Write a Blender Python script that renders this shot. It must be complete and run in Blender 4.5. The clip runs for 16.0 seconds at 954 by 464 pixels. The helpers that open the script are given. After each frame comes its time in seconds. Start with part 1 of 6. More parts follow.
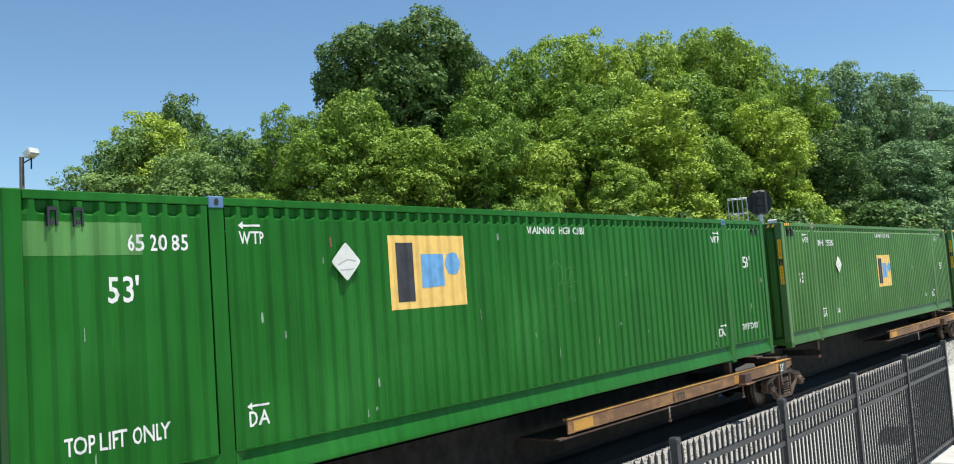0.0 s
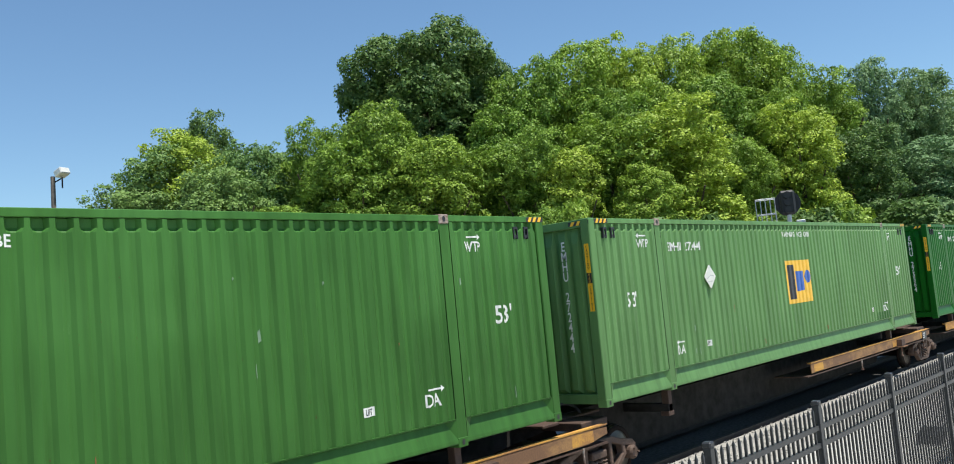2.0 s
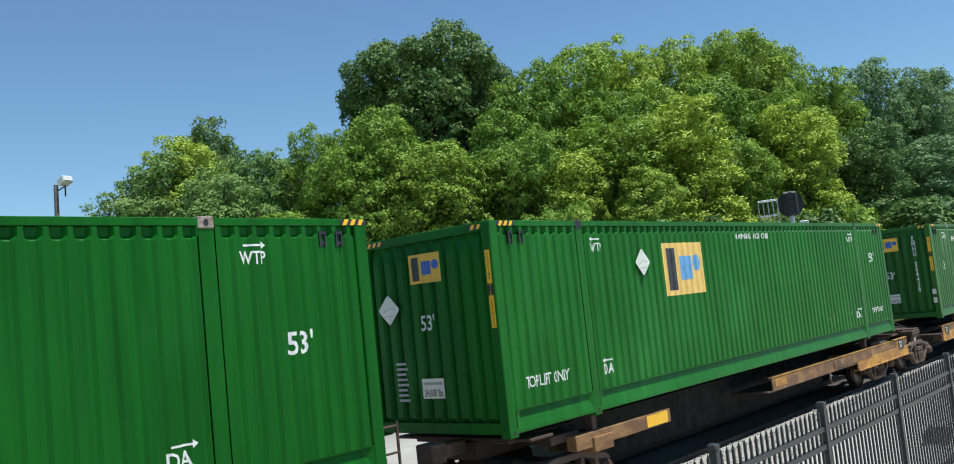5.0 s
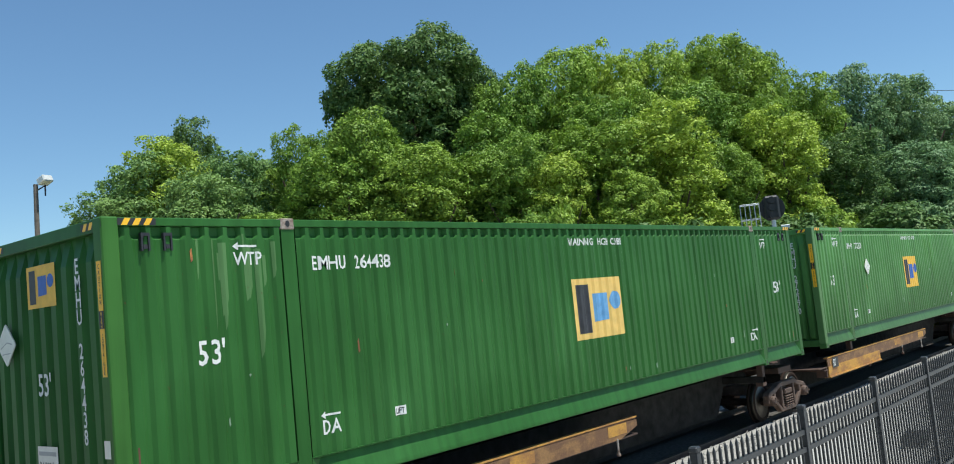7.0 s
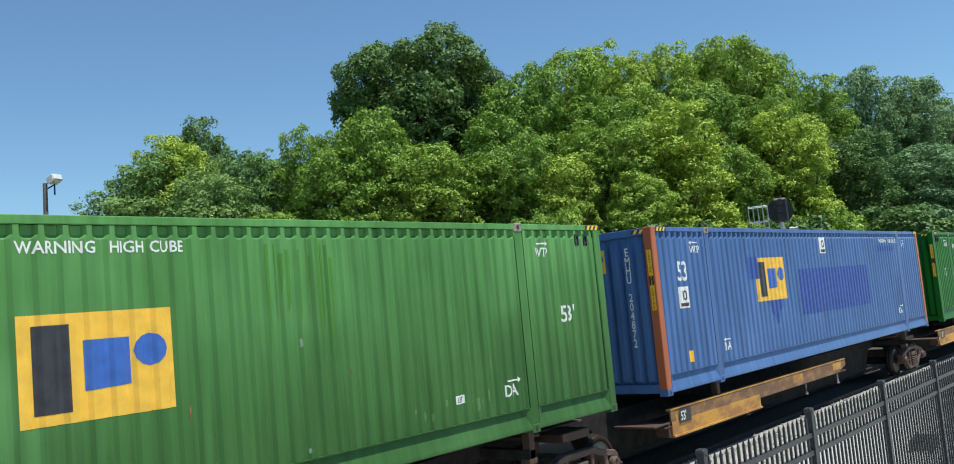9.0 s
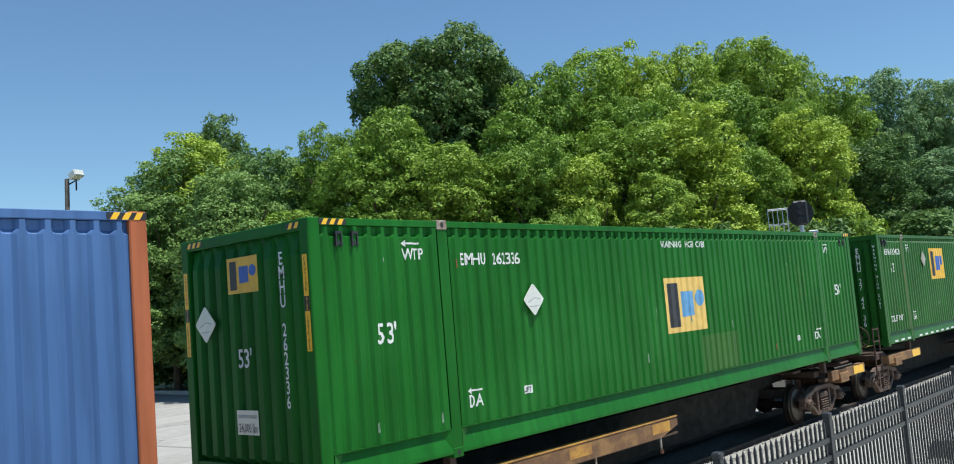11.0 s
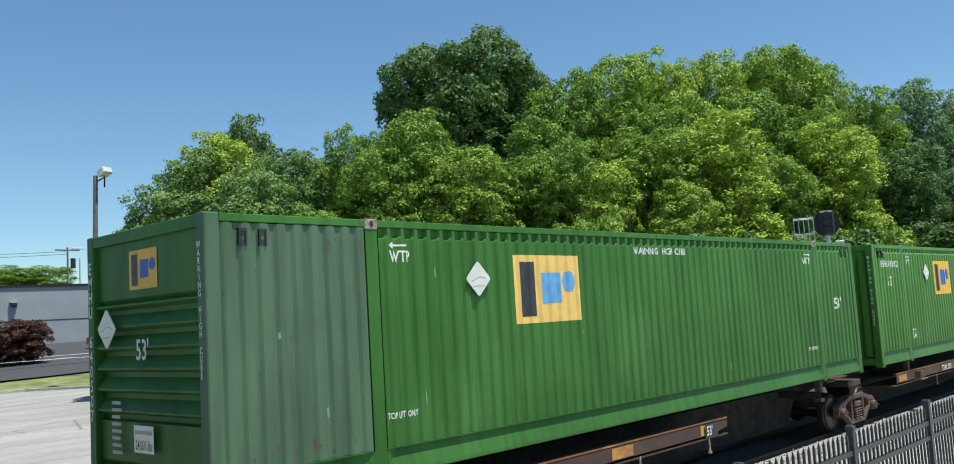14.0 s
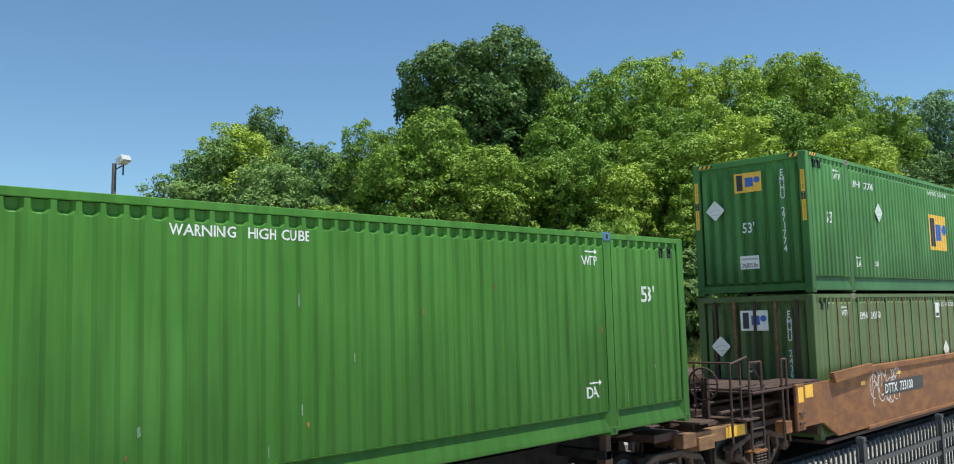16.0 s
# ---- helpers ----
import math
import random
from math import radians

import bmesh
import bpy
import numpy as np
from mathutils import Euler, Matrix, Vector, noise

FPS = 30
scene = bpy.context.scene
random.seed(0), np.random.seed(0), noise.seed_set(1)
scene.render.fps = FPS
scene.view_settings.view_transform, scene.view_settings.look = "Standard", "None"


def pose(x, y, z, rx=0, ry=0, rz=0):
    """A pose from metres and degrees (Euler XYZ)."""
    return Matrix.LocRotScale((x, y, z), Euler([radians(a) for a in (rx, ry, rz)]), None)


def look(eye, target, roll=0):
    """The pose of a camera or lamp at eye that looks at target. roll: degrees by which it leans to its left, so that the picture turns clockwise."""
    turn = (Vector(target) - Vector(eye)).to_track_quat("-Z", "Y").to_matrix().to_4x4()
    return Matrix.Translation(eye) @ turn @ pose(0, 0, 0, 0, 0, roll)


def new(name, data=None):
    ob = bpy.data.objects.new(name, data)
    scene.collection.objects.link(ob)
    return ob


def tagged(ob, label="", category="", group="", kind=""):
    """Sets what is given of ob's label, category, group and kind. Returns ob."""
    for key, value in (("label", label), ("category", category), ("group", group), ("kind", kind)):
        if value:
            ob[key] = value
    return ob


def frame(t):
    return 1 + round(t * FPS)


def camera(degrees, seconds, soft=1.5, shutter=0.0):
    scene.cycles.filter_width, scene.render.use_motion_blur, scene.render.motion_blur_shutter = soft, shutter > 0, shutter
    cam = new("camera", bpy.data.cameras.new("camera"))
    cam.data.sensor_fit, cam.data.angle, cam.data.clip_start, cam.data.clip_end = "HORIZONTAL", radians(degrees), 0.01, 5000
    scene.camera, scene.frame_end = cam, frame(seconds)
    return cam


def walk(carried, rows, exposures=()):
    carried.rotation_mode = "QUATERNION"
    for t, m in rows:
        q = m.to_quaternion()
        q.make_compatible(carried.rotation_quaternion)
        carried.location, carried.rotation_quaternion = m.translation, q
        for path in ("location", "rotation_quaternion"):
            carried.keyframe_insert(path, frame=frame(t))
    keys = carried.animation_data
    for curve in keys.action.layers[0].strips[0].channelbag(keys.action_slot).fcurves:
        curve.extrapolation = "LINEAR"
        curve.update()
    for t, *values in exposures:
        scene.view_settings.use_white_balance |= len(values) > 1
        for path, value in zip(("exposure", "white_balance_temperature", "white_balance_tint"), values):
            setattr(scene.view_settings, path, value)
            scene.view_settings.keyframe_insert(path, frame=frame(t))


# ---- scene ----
# ---- camera ----
EYE = (0.0, 0.0, 2.79)
CAM_ROWS = [(0.0, -50.38, 3.94, 4.03), (0.5, -49.55, 4.15, 4.71), (1.0, -49.09, 4.31, 4.92), (1.5, -48.88, 4.38, 4.81),
            (2.0, -48.60, 4.58, 5.32), (2.5, -48.14, 4.68, 5.98), (3.0, -47.91, 4.77, 6.01), (3.5, -47.77, 4.80, 5.96),
            (3.7, -48.14, 4.80, 5.96), (5.8, -48.60, 4.93, 5.78), (6.0, -49.00, 4.91, 5.75), (6.5, -49.60, 4.88, 5.66),
            (7.0, -49.47, 4.90, 5.63), (7.5, -49.31, 4.97, 5.59), (8.0, -49.38, 4.95, 5.52), (8.5, -49.18, 4.98, 5.39),
            (9.0, -49.02, 5.00, 5.31), (11.5, -47.64, 5.16, 4.34), (12.0, -47.40, 5.27, 4.09), (12.5, -47.30, 5.29, 3.90),
            (13.0, -47.04, 5.31, 3.60), (13.5, -46.77, 5.37, 3.50), (14.0, -46.59, 5.40, 3.38), (14.5, -46.41, 5.41, 3.08),
            (15.0, -46.17, 5.38, 2.89), (15.5, -46.06, 5.34, 2.30), (16.0, -45.83, 5.36, 1.53)]
cam = camera(56.06, 16.0, 1.0)
walk(cam, [(t, pose(*EYE, 90 + p, r, y)) for t, y, p, r in CAM_ROWS],
     [(0.0, 0.43, 6420, 8.0), (3.0, 0.40, 6420, 8.0), (3.5, 0.28, 6350, 7.5), (6.0, 0.27, 6150, 5.0), (16.0, 0.27, 6200, 5.0)])

# ---- world, sun, exposure ----
SUN = Vector((0.13, -0.31, 1.0)).normalized()
world = bpy.data.worlds.new("sky")
scene.world = world
world.use_nodes = True
wn = world.node_tree.nodes
sky = wn.new("ShaderNodeTexSky")
sky.sky_type, sky.sun_disc = "NISHITA", False
sky.sun_elevation = math.asin(SUN.z)
sky.sun_rotation = math.atan2(SUN.x, SUN.y)
sky.air_density, sky.dust_density, sky.ozone_density = 1.0, 0.0, 3.2
wn["Background"].inputs[1].default_value = 0.102
deep = wn.new("ShaderNodeMix")
deep.data_type, deep.blend_type = "RGBA", "MULTIPLY"
deep.inputs[0].default_value = 1.0
deep.inputs[7].default_value = (0.91, 1.01, 1.03, 1)
world.node_tree.links.new(sky.outputs[0], deep.inputs[6])
world.node_tree.links.new(deep.outputs[2], wn["Background"].inputs[0])
sun_data = bpy.data.lights.new("sun", "SUN")
sun_data.energy, sun_data.angle, sun_data.color = 5.0, radians(0.53), (1.0, 0.95, 0.86)
sun = new("sun", sun_data)
sun.matrix_world = look(SUN * 60, (0, 0, 0))


# ---- materials ----
def nodes_of(name):
    m = bpy.data.materials.new(name)
    m.use_nodes = True
    nt = m.node_tree
    return m, nt.nodes, nt.links, nt.nodes["Principled BSDF"]


def ramp(nd, stops):
    r = nd.new("ShaderNodeValToRGB")
    el = r.color_ramp.elements
    while len(el) < len(stops):
        el.new(0.5)
    for e, (p, c) in zip(el, stops):
        e.position, e.color = p, (*c, 1) if len(c) == 3 else c
    return r


def noise_tex(nd, ln, scale, detail=4, stretch=(1, 1, 1), rough=0.55, coords="Object"):
    tc = nd.new("ShaderNodeTexCoord")
    mp = nd.new("ShaderNodeMapping")
    mp.inputs["Scale"].default_value = stretch
    ln.new(tc.outputs[coords], mp.inputs[0])
    n = nd.new("ShaderNodeTexNoise")
    n.inputs["Scale"].default_value, n.inputs["Detail"].default_value = scale, detail
    n.inputs["Roughness"].default_value = rough
    ln.new(mp.outputs[0], n.inputs["Vector"])
    return n


def mix(nd, ln, fac, a, b, mode="MIX"):
    m = nd.new("ShaderNodeMix")
    m.data_type, m.blend_type = "RGBA", mode
    for sock, v in ((m.inputs[0], fac), (m.inputs[6], a), (m.inputs[7], b)):
        if hasattr(v, "is_linked"):
            ln.new(v, sock)
        else:
            sock.default_value = v if isinstance(v, (int, float)) else (*v, 1)
    return m.outputs[2]


def bump(nd, ln, b, height, strength=0.3, dist=0.02):
    n = nd.new("ShaderNodeBump")
    n.inputs["Strength"].default_value, n.inputs["Distance"].default_value = strength, dist
    ln.new(height, n.inputs["Height"])
    ln.new(n.outputs[0], b.inputs["Normal"])


def plain(name, color, rough=0.6, metal=0.0, vary=0.15, scale=6.0, relief=0.1):
    m, nd, ln, b = nodes_of(name)
    n = noise_tex(nd, ln, scale, 6)
    dark = tuple(c * (1 - vary) for c in color)
    light = tuple(min(1, c * (1 + vary)) for c in color)
    r = ramp(nd, [(0.3, dark), (0.7, light)])
    ln.new(n.outputs[0], r.inputs[0])
    ln.new(r.outputs[0], b.inputs["Base Color"])
    b.inputs["Roughness"].default_value, b.inputs["Metallic"].default_value = rough, metal
    if rough >= 0.85:
        b.inputs["Specular IOR Level"].default_value = 0.08
    if relief:
        bump(nd, ln, b, n.outputs[0], relief, 0.01)
    return m


def container_paint(name, color, fade=0.25, rust=0.06, rough=0.40, top_tone=0.0):
    """Sun-faded enamel on steel: broad fading, vertical run marks, scuffs and a little rust."""
    m, nd, ln, b = nodes_of(name)
    broad = noise_tex(nd, ln, 0.45, 3)
    runs = noise_tex(nd, ln, 3.0, 5, (2.2, 1, 0.16))
    fine = noise_tex(nd, ln, 24.0, 6, (1, 1, 0.5), 0.7)
    grey = sum(color) / 3
    faded = tuple(c * (1 + fade) + grey * fade * 0.5 for c in color)
    deep = tuple(c * (1 - fade * 0.6) for c in color)
    r1 = ramp(nd, [(0.3, deep), (0.5, color), (0.75, faded)])
    ln.new(broad.outputs[0], r1.inputs[0])
    r2 = ramp(nd, [(0.35, (0.78, 0.78, 0.78)), (0.55, (1, 1, 1)), (0.8, (1.12, 1.12, 1.12))])
    ln.new(runs.outputs[0], r2.inputs[0])
    c = mix(nd, ln, 1.0, r1.outputs[0], r2.outputs[0], "MULTIPLY")
    if top_tone:
        # streaks lighter towards the roof rail, darker towards the bottom, each to its own length
        tc = nd.new("ShaderNodeTexCoord")
        sep = nd.new("ShaderNodeSeparateXYZ")
        ln.new(tc.outputs["Object"], sep.inputs[0])
        column = noise_tex(nd, ln, 1.0, 4, (3.2, 1, 0.05), 0.7)
        reach = nd.new("ShaderNodeMath")
        reach.operation = "MULTIPLY_ADD"
        reach.inputs[1].default_value = 2.6
        ln.new(column.outputs[0], reach.inputs[0])
        ln.new(sep.outputs[2], reach.inputs[2])
        run = nd.new("ShaderNodeMapRange")
        for key, v in (("From Min", 1.6), ("From Max", 4.2), ("To Min", 1 - top_tone), ("To Max", 1 + top_tone)):
            run.inputs[key].default_value = v
        ln.new(reach.outputs[0], run.inputs["Value"])
        c = mix(nd, ln, 1.0, c, run.outputs[0], "MULTIPLY")
    worn = ramp(nd, [(0.66, (0, 0, 0)), (0.74, (0.5, 0.5, 0.5))])
    scuff = noise_tex(nd, ln, 5.0, 8, (1, 1, 0.35), 0.75)
    ln.new(scuff.outputs[0], worn.inputs[0])
    c = mix(nd, ln, worn.outputs[0], c, tuple(min(0.6, v * 1.5 + 0.06) for v in color))
    spots = ramp(nd, [(0.70 - rust * 0.5, (0, 0, 0)), (0.76 - rust * 0.5, (1, 1, 1))])
    ln.new(fine.outputs[0], spots.inputs[0])
    c = mix(nd, ln, spots.outputs[0], c, (0.10, 0.045, 0.022))
    ln.new(c, b.inputs["Base Color"])
    b.inputs["Roughness"].default_value = rough
    b.inputs["Specular IOR Level"].default_value = 0.12
    bump(nd, ln, b, fine.outputs[0], 0.06, 0.004)
    return m


def rusty(name, color, rust=(0.13, 0.055, 0.03), amount=0.5, rough=0.75):
    m, nd, ln, b = nodes_of(name)
    n = noise_tex(nd, ln, 3.5, 8, (0.5, 1, 1), 0.68)
    g = noise_tex(nd, ln, 40, 4)
    r = ramp(nd, [(0.5 - amount * 0.25, color), (0.62 - amount * 0.2, rust)])
    ln.new(n.outputs[0], r.inputs[0])
    v = ramp(nd, [(0.25, (0.7, 0.7, 0.7)), (0.75, (1.15, 1.15, 1.15))])
    ln.new(g.outputs[0], v.inputs[0])
    ln.new(mix(nd, ln, 1.0, r.outputs[0], v.outputs[0], "MULTIPLY"), b.inputs["Base Color"])
    b.inputs["Roughness"].default_value = rough
    if rough >= 0.85:
        b.inputs["Specular IOR Level"].default_value = 0.06
    bump(nd, ln, b, g.outputs[0], 0.25, 0.006)
    return m


def foliage(name, dark, light):
    """Leaves: a little variation from leaf to leaf, more from clump to clump and from tree to tree."""
    m, nd, ln, b = nodes_of(name)
    geo = nd.new("ShaderNodeNewGeometry")
    info = nd.new("ShaderNodeObjectInfo")
    clump = noise_tex(nd, ln, 6.0, 3, (1, 1, 2))
    fac = nd.new("ShaderNodeMath")
    fac.operation, fac.use_clamp = "MULTIPLY_ADD", True
    ln.new(geo.outputs["Random Per Island"], fac.inputs[0])
    fac.inputs[1].default_value = 0.5
    spread = nd.new("ShaderNodeMapRange")
    for key, v in (("From Min", 0.3), ("From Max", 0.7), ("To Min", 0.0), ("To Max", 0.5)):
        spread.inputs[key].default_value = v
    ln.new(clump.outputs[0], spread.inputs["Value"])
    ln.new(spread.outputs[0], fac.inputs[2])
    r = ramp(nd, [(0.0, dark), (0.5, tuple((a + c) / 2 for a, c in zip(dark, light))), (1.0, light)])
    ln.new(fac.outputs[0], r.inputs[0])
    tint = ramp(nd, [(0.0, (0.82, 0.9, 0.84)), (1.0, (1.15, 1.1, 0.95))])
    ln.new(info.outputs["Random"], tint.inputs[0])
    c = mix(nd, ln, 1.0, r.outputs[0], tint.outputs[0], "MULTIPLY")
    ln.new(c, b.inputs["Base Color"])
    b.inputs["Roughness"].default_value = 0.55
    b.inputs["Specular IOR Level"].default_value = 0.25
    tr = nd.new("ShaderNodeBsdfTranslucent")
    ln.new(c, tr.inputs[0])
    ms = nd.new("ShaderNodeMixShader")
    ms.inputs[0].default_value = 0.2
    ln.new(b.outputs[0], ms.inputs[1])
    ln.new(tr.outputs[0], ms.inputs[2])
    ln.new(ms.outputs[0], nd["Material Output"].inputs[0])
    return m


WHITE = plain("white_paint", (0.72, 0.72, 0.68), 0.55, 0, 0.12, 18)
YELLOW = plain("logo_yellow", (0.80, 0.46, 0.045), 0.5, 0, 0.15, 5)
PALE_YELLOW = plain("faded_logo_yellow", (0.78, 0.51, 0.135), 0.55, 0, 0.12, 5)
LOGO_BLACK = plain("logo_black", (0.03, 0.03, 0.035), 0.5, 0, 0.4, 7)
LOGO_BLUE = plain("logo_blue", (0.04, 0.12, 0.42), 0.5, 0, 0.2, 7)
PALE_BLUE = plain("faded_logo_blue", (0.13, 0.33, 0.58), 0.5, 0, 0.2, 7)
STICKER = plain("caution_yellow", (0.88, 0.48, 0.02), 0.4, 0, 0.06)
BLACK = plain("black_print", (0.02, 0.02, 0.02), 0.5, 0, 0.2)
PLACARD = plain("placard_white", (0.70, 0.69, 0.63), 0.35, 0.2, 0.1, 8)
PLACARD_LINE = plain("placard_fold", (0.38, 0.38, 0.37), 0.5, 0.2, 0.1)
CASTING = rusty("casting_steel", (0.45, 0.40, 0.34), amount=0.35)
PLACARD_DIRTY = plain("placard_weathered", (0.34, 0.32, 0.27), 0.5, 0.2, 0.25, 8)
# steel made near-black to carry the deep shade under the cars
UNDERCAR_SHADE = plain("undercar_shade_steel", (0.028, 0.026, 0.024), 0.85, 0, 0.4, 5, 0.2)
CAR_RUST = rusty("car_oxide", (0.10, 0.055, 0.035), (0.065, 0.035, 0.024), 0.6)
CAR_YELLOW = rusty("car_yellow", (0.56, 0.29, 0.05), (0.36, 0.17, 0.05), 0.2)
CAR_TAN = rusty("car_tan", (0.30, 0.16, 0.06), (0.17, 0.085, 0.04), 0.4)
CAR_ORANGE = rusty("car_orange_rust", (0.42, 0.17, 0.05), (0.20, 0.08, 0.03), 0.5)
WELL_ORANGE = rusty("well_oxide", (0.29, 0.12, 0.035), (0.20, 0.08, 0.03), 0.35)
TRUCK_STEEL = rusty("truck_steel", (0.17, 0.112, 0.082), (0.09, 0.054, 0.038), 0.5)
WHEEL_STEEL = plain("polished_tread", (0.085, 0.075, 0.062), 0.4, 0.8, 0.3)
WHEEL_DARK = rusty("wheel_plate", (0.020, 0.016, 0.014), (0.030, 0.020, 0.016), 0.4, 0.9)
DARK_STEEL = plain("dark_steel", (0.035, 0.035, 0.04), 0.5, 0.4, 0.3)
FENCE_BLACK = plain("fence_enamel", (0.035, 0.037, 0.04), 0.45, 0.2, 0.2, 20, 0.05)
ALU = plain("signal_aluminium", (0.52, 0.54, 0.56), 0.45, 0.5, 0.12, 9)


# ---- mesh helpers ----
def box(bm, x0, x1, y0, y1, z0, z1):
    v = [bm.verts.new((x, y, z)) for x in (x0, x1) for y in (y0, y1) for z in (z0, z1)]
    for f in ((0, 1, 3, 2), (4, 6, 7, 5), (0, 4, 5, 1), (2, 3, 7, 6), (0, 2, 6, 4), (1, 5, 7, 3)):
        bm.faces.new([v[i] for i in f])
    return bm


def boxes(*dims, bevel=0.0):
    bm = bmesh.new()
    for d in dims:
        box(bm, *d)
    if bevel:
        bmesh.ops.bevel(bm, geom=bm.edges[:], offset=bevel, segments=1, affect="EDGES", clamp_overlap=True)
    return bm


def tube(bm, a, b, r0, r1=None, n=10):
    """A tapered round bar from a to b."""
    a, b = Vector(a), Vector(b)
    r1 = r0 if r1 is None else r1
    d = (b - a).normalized()
    u = d.orthogonal().normalized()
    w = d.cross(u)
    rings = []
    for c, r in ((a, r0), (b, r1)):
        rings.append([bm.verts.new(c + (u * math.cos(k * 2 * math.pi / n) + w * math.sin(k * 2 * math.pi / n)) * r) for k in range(n)])
    for k in range(n):
        bm.faces.new((rings[0][k], rings[0][(k + 1) % n], rings[1][(k + 1) % n], rings[1][k]))
    bm.faces.new(rings[0][::-1])
    bm.faces.new(rings[1])
    return bm


def lathe_y(bm, prof, n=28):
    """Turn (y, r) points about the y axis."""
    rings = [[bm.verts.new((math.sin(k * 2 * math.pi / n) * r, y, math.cos(k * 2 * math.pi / n) * r)) for k in range(n)] for y, r in prof]
    for a, b in zip(rings, rings[1:]):
        for k in range(n):
            bm.faces.new((a[k], a[(k + 1) % n], b[(k + 1) % n], b[k]))
    bm.faces.new(rings[0][::-1])
    bm.faces.new(rings[-1])
    return bm


def prism_xz(bm, pts, y0, y1):
    """A plate with the outline pts (x, z) between y0 and y1."""
    a = [bm.verts.new((x, y0, z)) for x, z in pts]
    b = [bm.verts.new((x, y1, z)) for x, z in pts]
    n = len(pts)
    bm.faces.new(a)
    bm.faces.new(b[::-1])
    for k in range(n):
        bm.faces.new((a[k], b[k], b[(k + 1) % n], a[(k + 1) % n]))
    return bm


def finish(name, bm, smooth=False):
    bmesh.ops.recalc_face_normals(bm, faces=bm.faces[:])
    me = bpy.data.meshes.new(name)
    bm.to_mesh(me)
    bm.free()
    if smooth:
        me.polygons.foreach_set("use_smooth", [True] * len(me.polygons))
    return me


def put(name, me, material, parent=None, m=None, label=""):
    """A mesh object with its own material on a mesh that others may share."""
    ob = new(name, me)
    if not me.materials:
        me.materials.append(material)
    if me.materials[0] != material:
        ob.material_slots[0].link = "OBJECT"
        ob.material_slots[0].material = material
    if parent:
        ob.parent = parent
    if m is not None:
        ob.matrix_basis = m
    return tagged(ob, label)


def part(name, bm, material, parent=None, label="", smooth=False):
    return put(name, finish(name, bm, smooth), material, parent, None, label)


def thing(name, label, category, group="", kind="", at=None):
    ob = new(name)
    ob.empty_display_size = 0.3
    if at is not None:
        ob.matrix_basis = at
    return tagged(ob, label, category, group, kind)


def piece_parts(bm, material, parent, name="letter", label=""):
    """Each separate piece of a line of print or of a railing as a part of its own."""
    bm.verts.index_update()
    seen, piece = set(), []
    for v in bm.verts:
        if v in seen or not v.link_faces:
            continue
        stack, faces = [v], set()
        seen.add(v)
        while stack:
            q = stack.pop()
            for f in q.link_faces:
                faces.add(f)
                for w in f.verts:
                    if w not in seen:
                        seen.add(w)
                        stack.append(w)
        piece.append(faces)
    out = []
    for faces in piece:
        keys, co, fs = {}, [], []
        for f in sorted(faces, key=lambda f: f.calc_center_median().to_tuple(5)):
            for v in f.verts:
                if v not in keys:
                    keys[v] = len(co)
                    co.append(v.co.copy())
            fs.append([keys[v] for v in f.verts])
        me = bpy.data.meshes.new(name)
        me.from_pydata(co, [], fs)
        out.append(put(name, me, material, parent, None, label))
    bm.free()
    return out


MOVES = []          # (thing, place at the clip's start)
SPINS = []          # wheelsets
LETTERS = {}


def letters(text, height, squeeze=0.8):
    """The outline of a line of text as a flat mesh in x and z, cached."""
    key = (text, round(height, 3), squeeze)
    if key not in LETTERS:
        cu = bpy.data.curves.new("text", "FONT")
        cu.body, cu.size, cu.resolution_u, cu.fill_mode, cu.offset = text, height / 0.69, 2, "FRONT", height * 0.022
        ob = bpy.data.objects.new("text", cu)
        scene.collection.objects.link(ob)
        bpy.context.view_layer.update()
        me = bpy.data.meshes.new_from_object(ob.evaluated_get(bpy.context.evaluated_depsgraph_get()))
        bpy.data.objects.remove(ob)
        vs = [(v.co.x * squeeze, v.co.y) for v in me.vertices]
        fs = [tuple(p.vertices) for p in me.polygons]
        bpy.data.meshes.remove(me)
        LETTERS[key] = (vs, fs, max([x for x, _ in vs] or [0]))
    return LETTERS[key]


# ---- container geometry ----
CL, CW, CH = 16.15, 2.59, 2.896
PITCH, DEEP = 0.2085, 0.0240
P1, P2 = 2.07, CL - 2.07
LEDGE = 0.345       # top of the bottom rail
FACE = 0.005        # how far the ribs stand behind the rails


RIB = [DEEP]        # depth of the side ribs of the container being built


def wave(u, pitch=PITCH, deep=None):
    """Depth of the ribbed sheet behind its rails, at u metres along it."""
    deep = RIB[0] if deep is None else deep
    k = (u / pitch) % 1.0
    if k < 0.41:
        d = 0.0
    elif k < 0.61:
        d = (k - 0.41) / 0.20
    elif k < 0.80:
        d = 1.0
    else:
        d = (1.0 - k) / 0.20
    return FACE + d * deep


def kinks(a, b, pitch=PITCH):
    out = []
    i = int(a / pitch) - 1
    while i * pitch < b + pitch:
        out += [(i + k) * pitch for k in (0, 0.41, 0.61, 0.80)]
        i += 1
    return [u for u in out if a + 0.001 < u < b - 0.001]


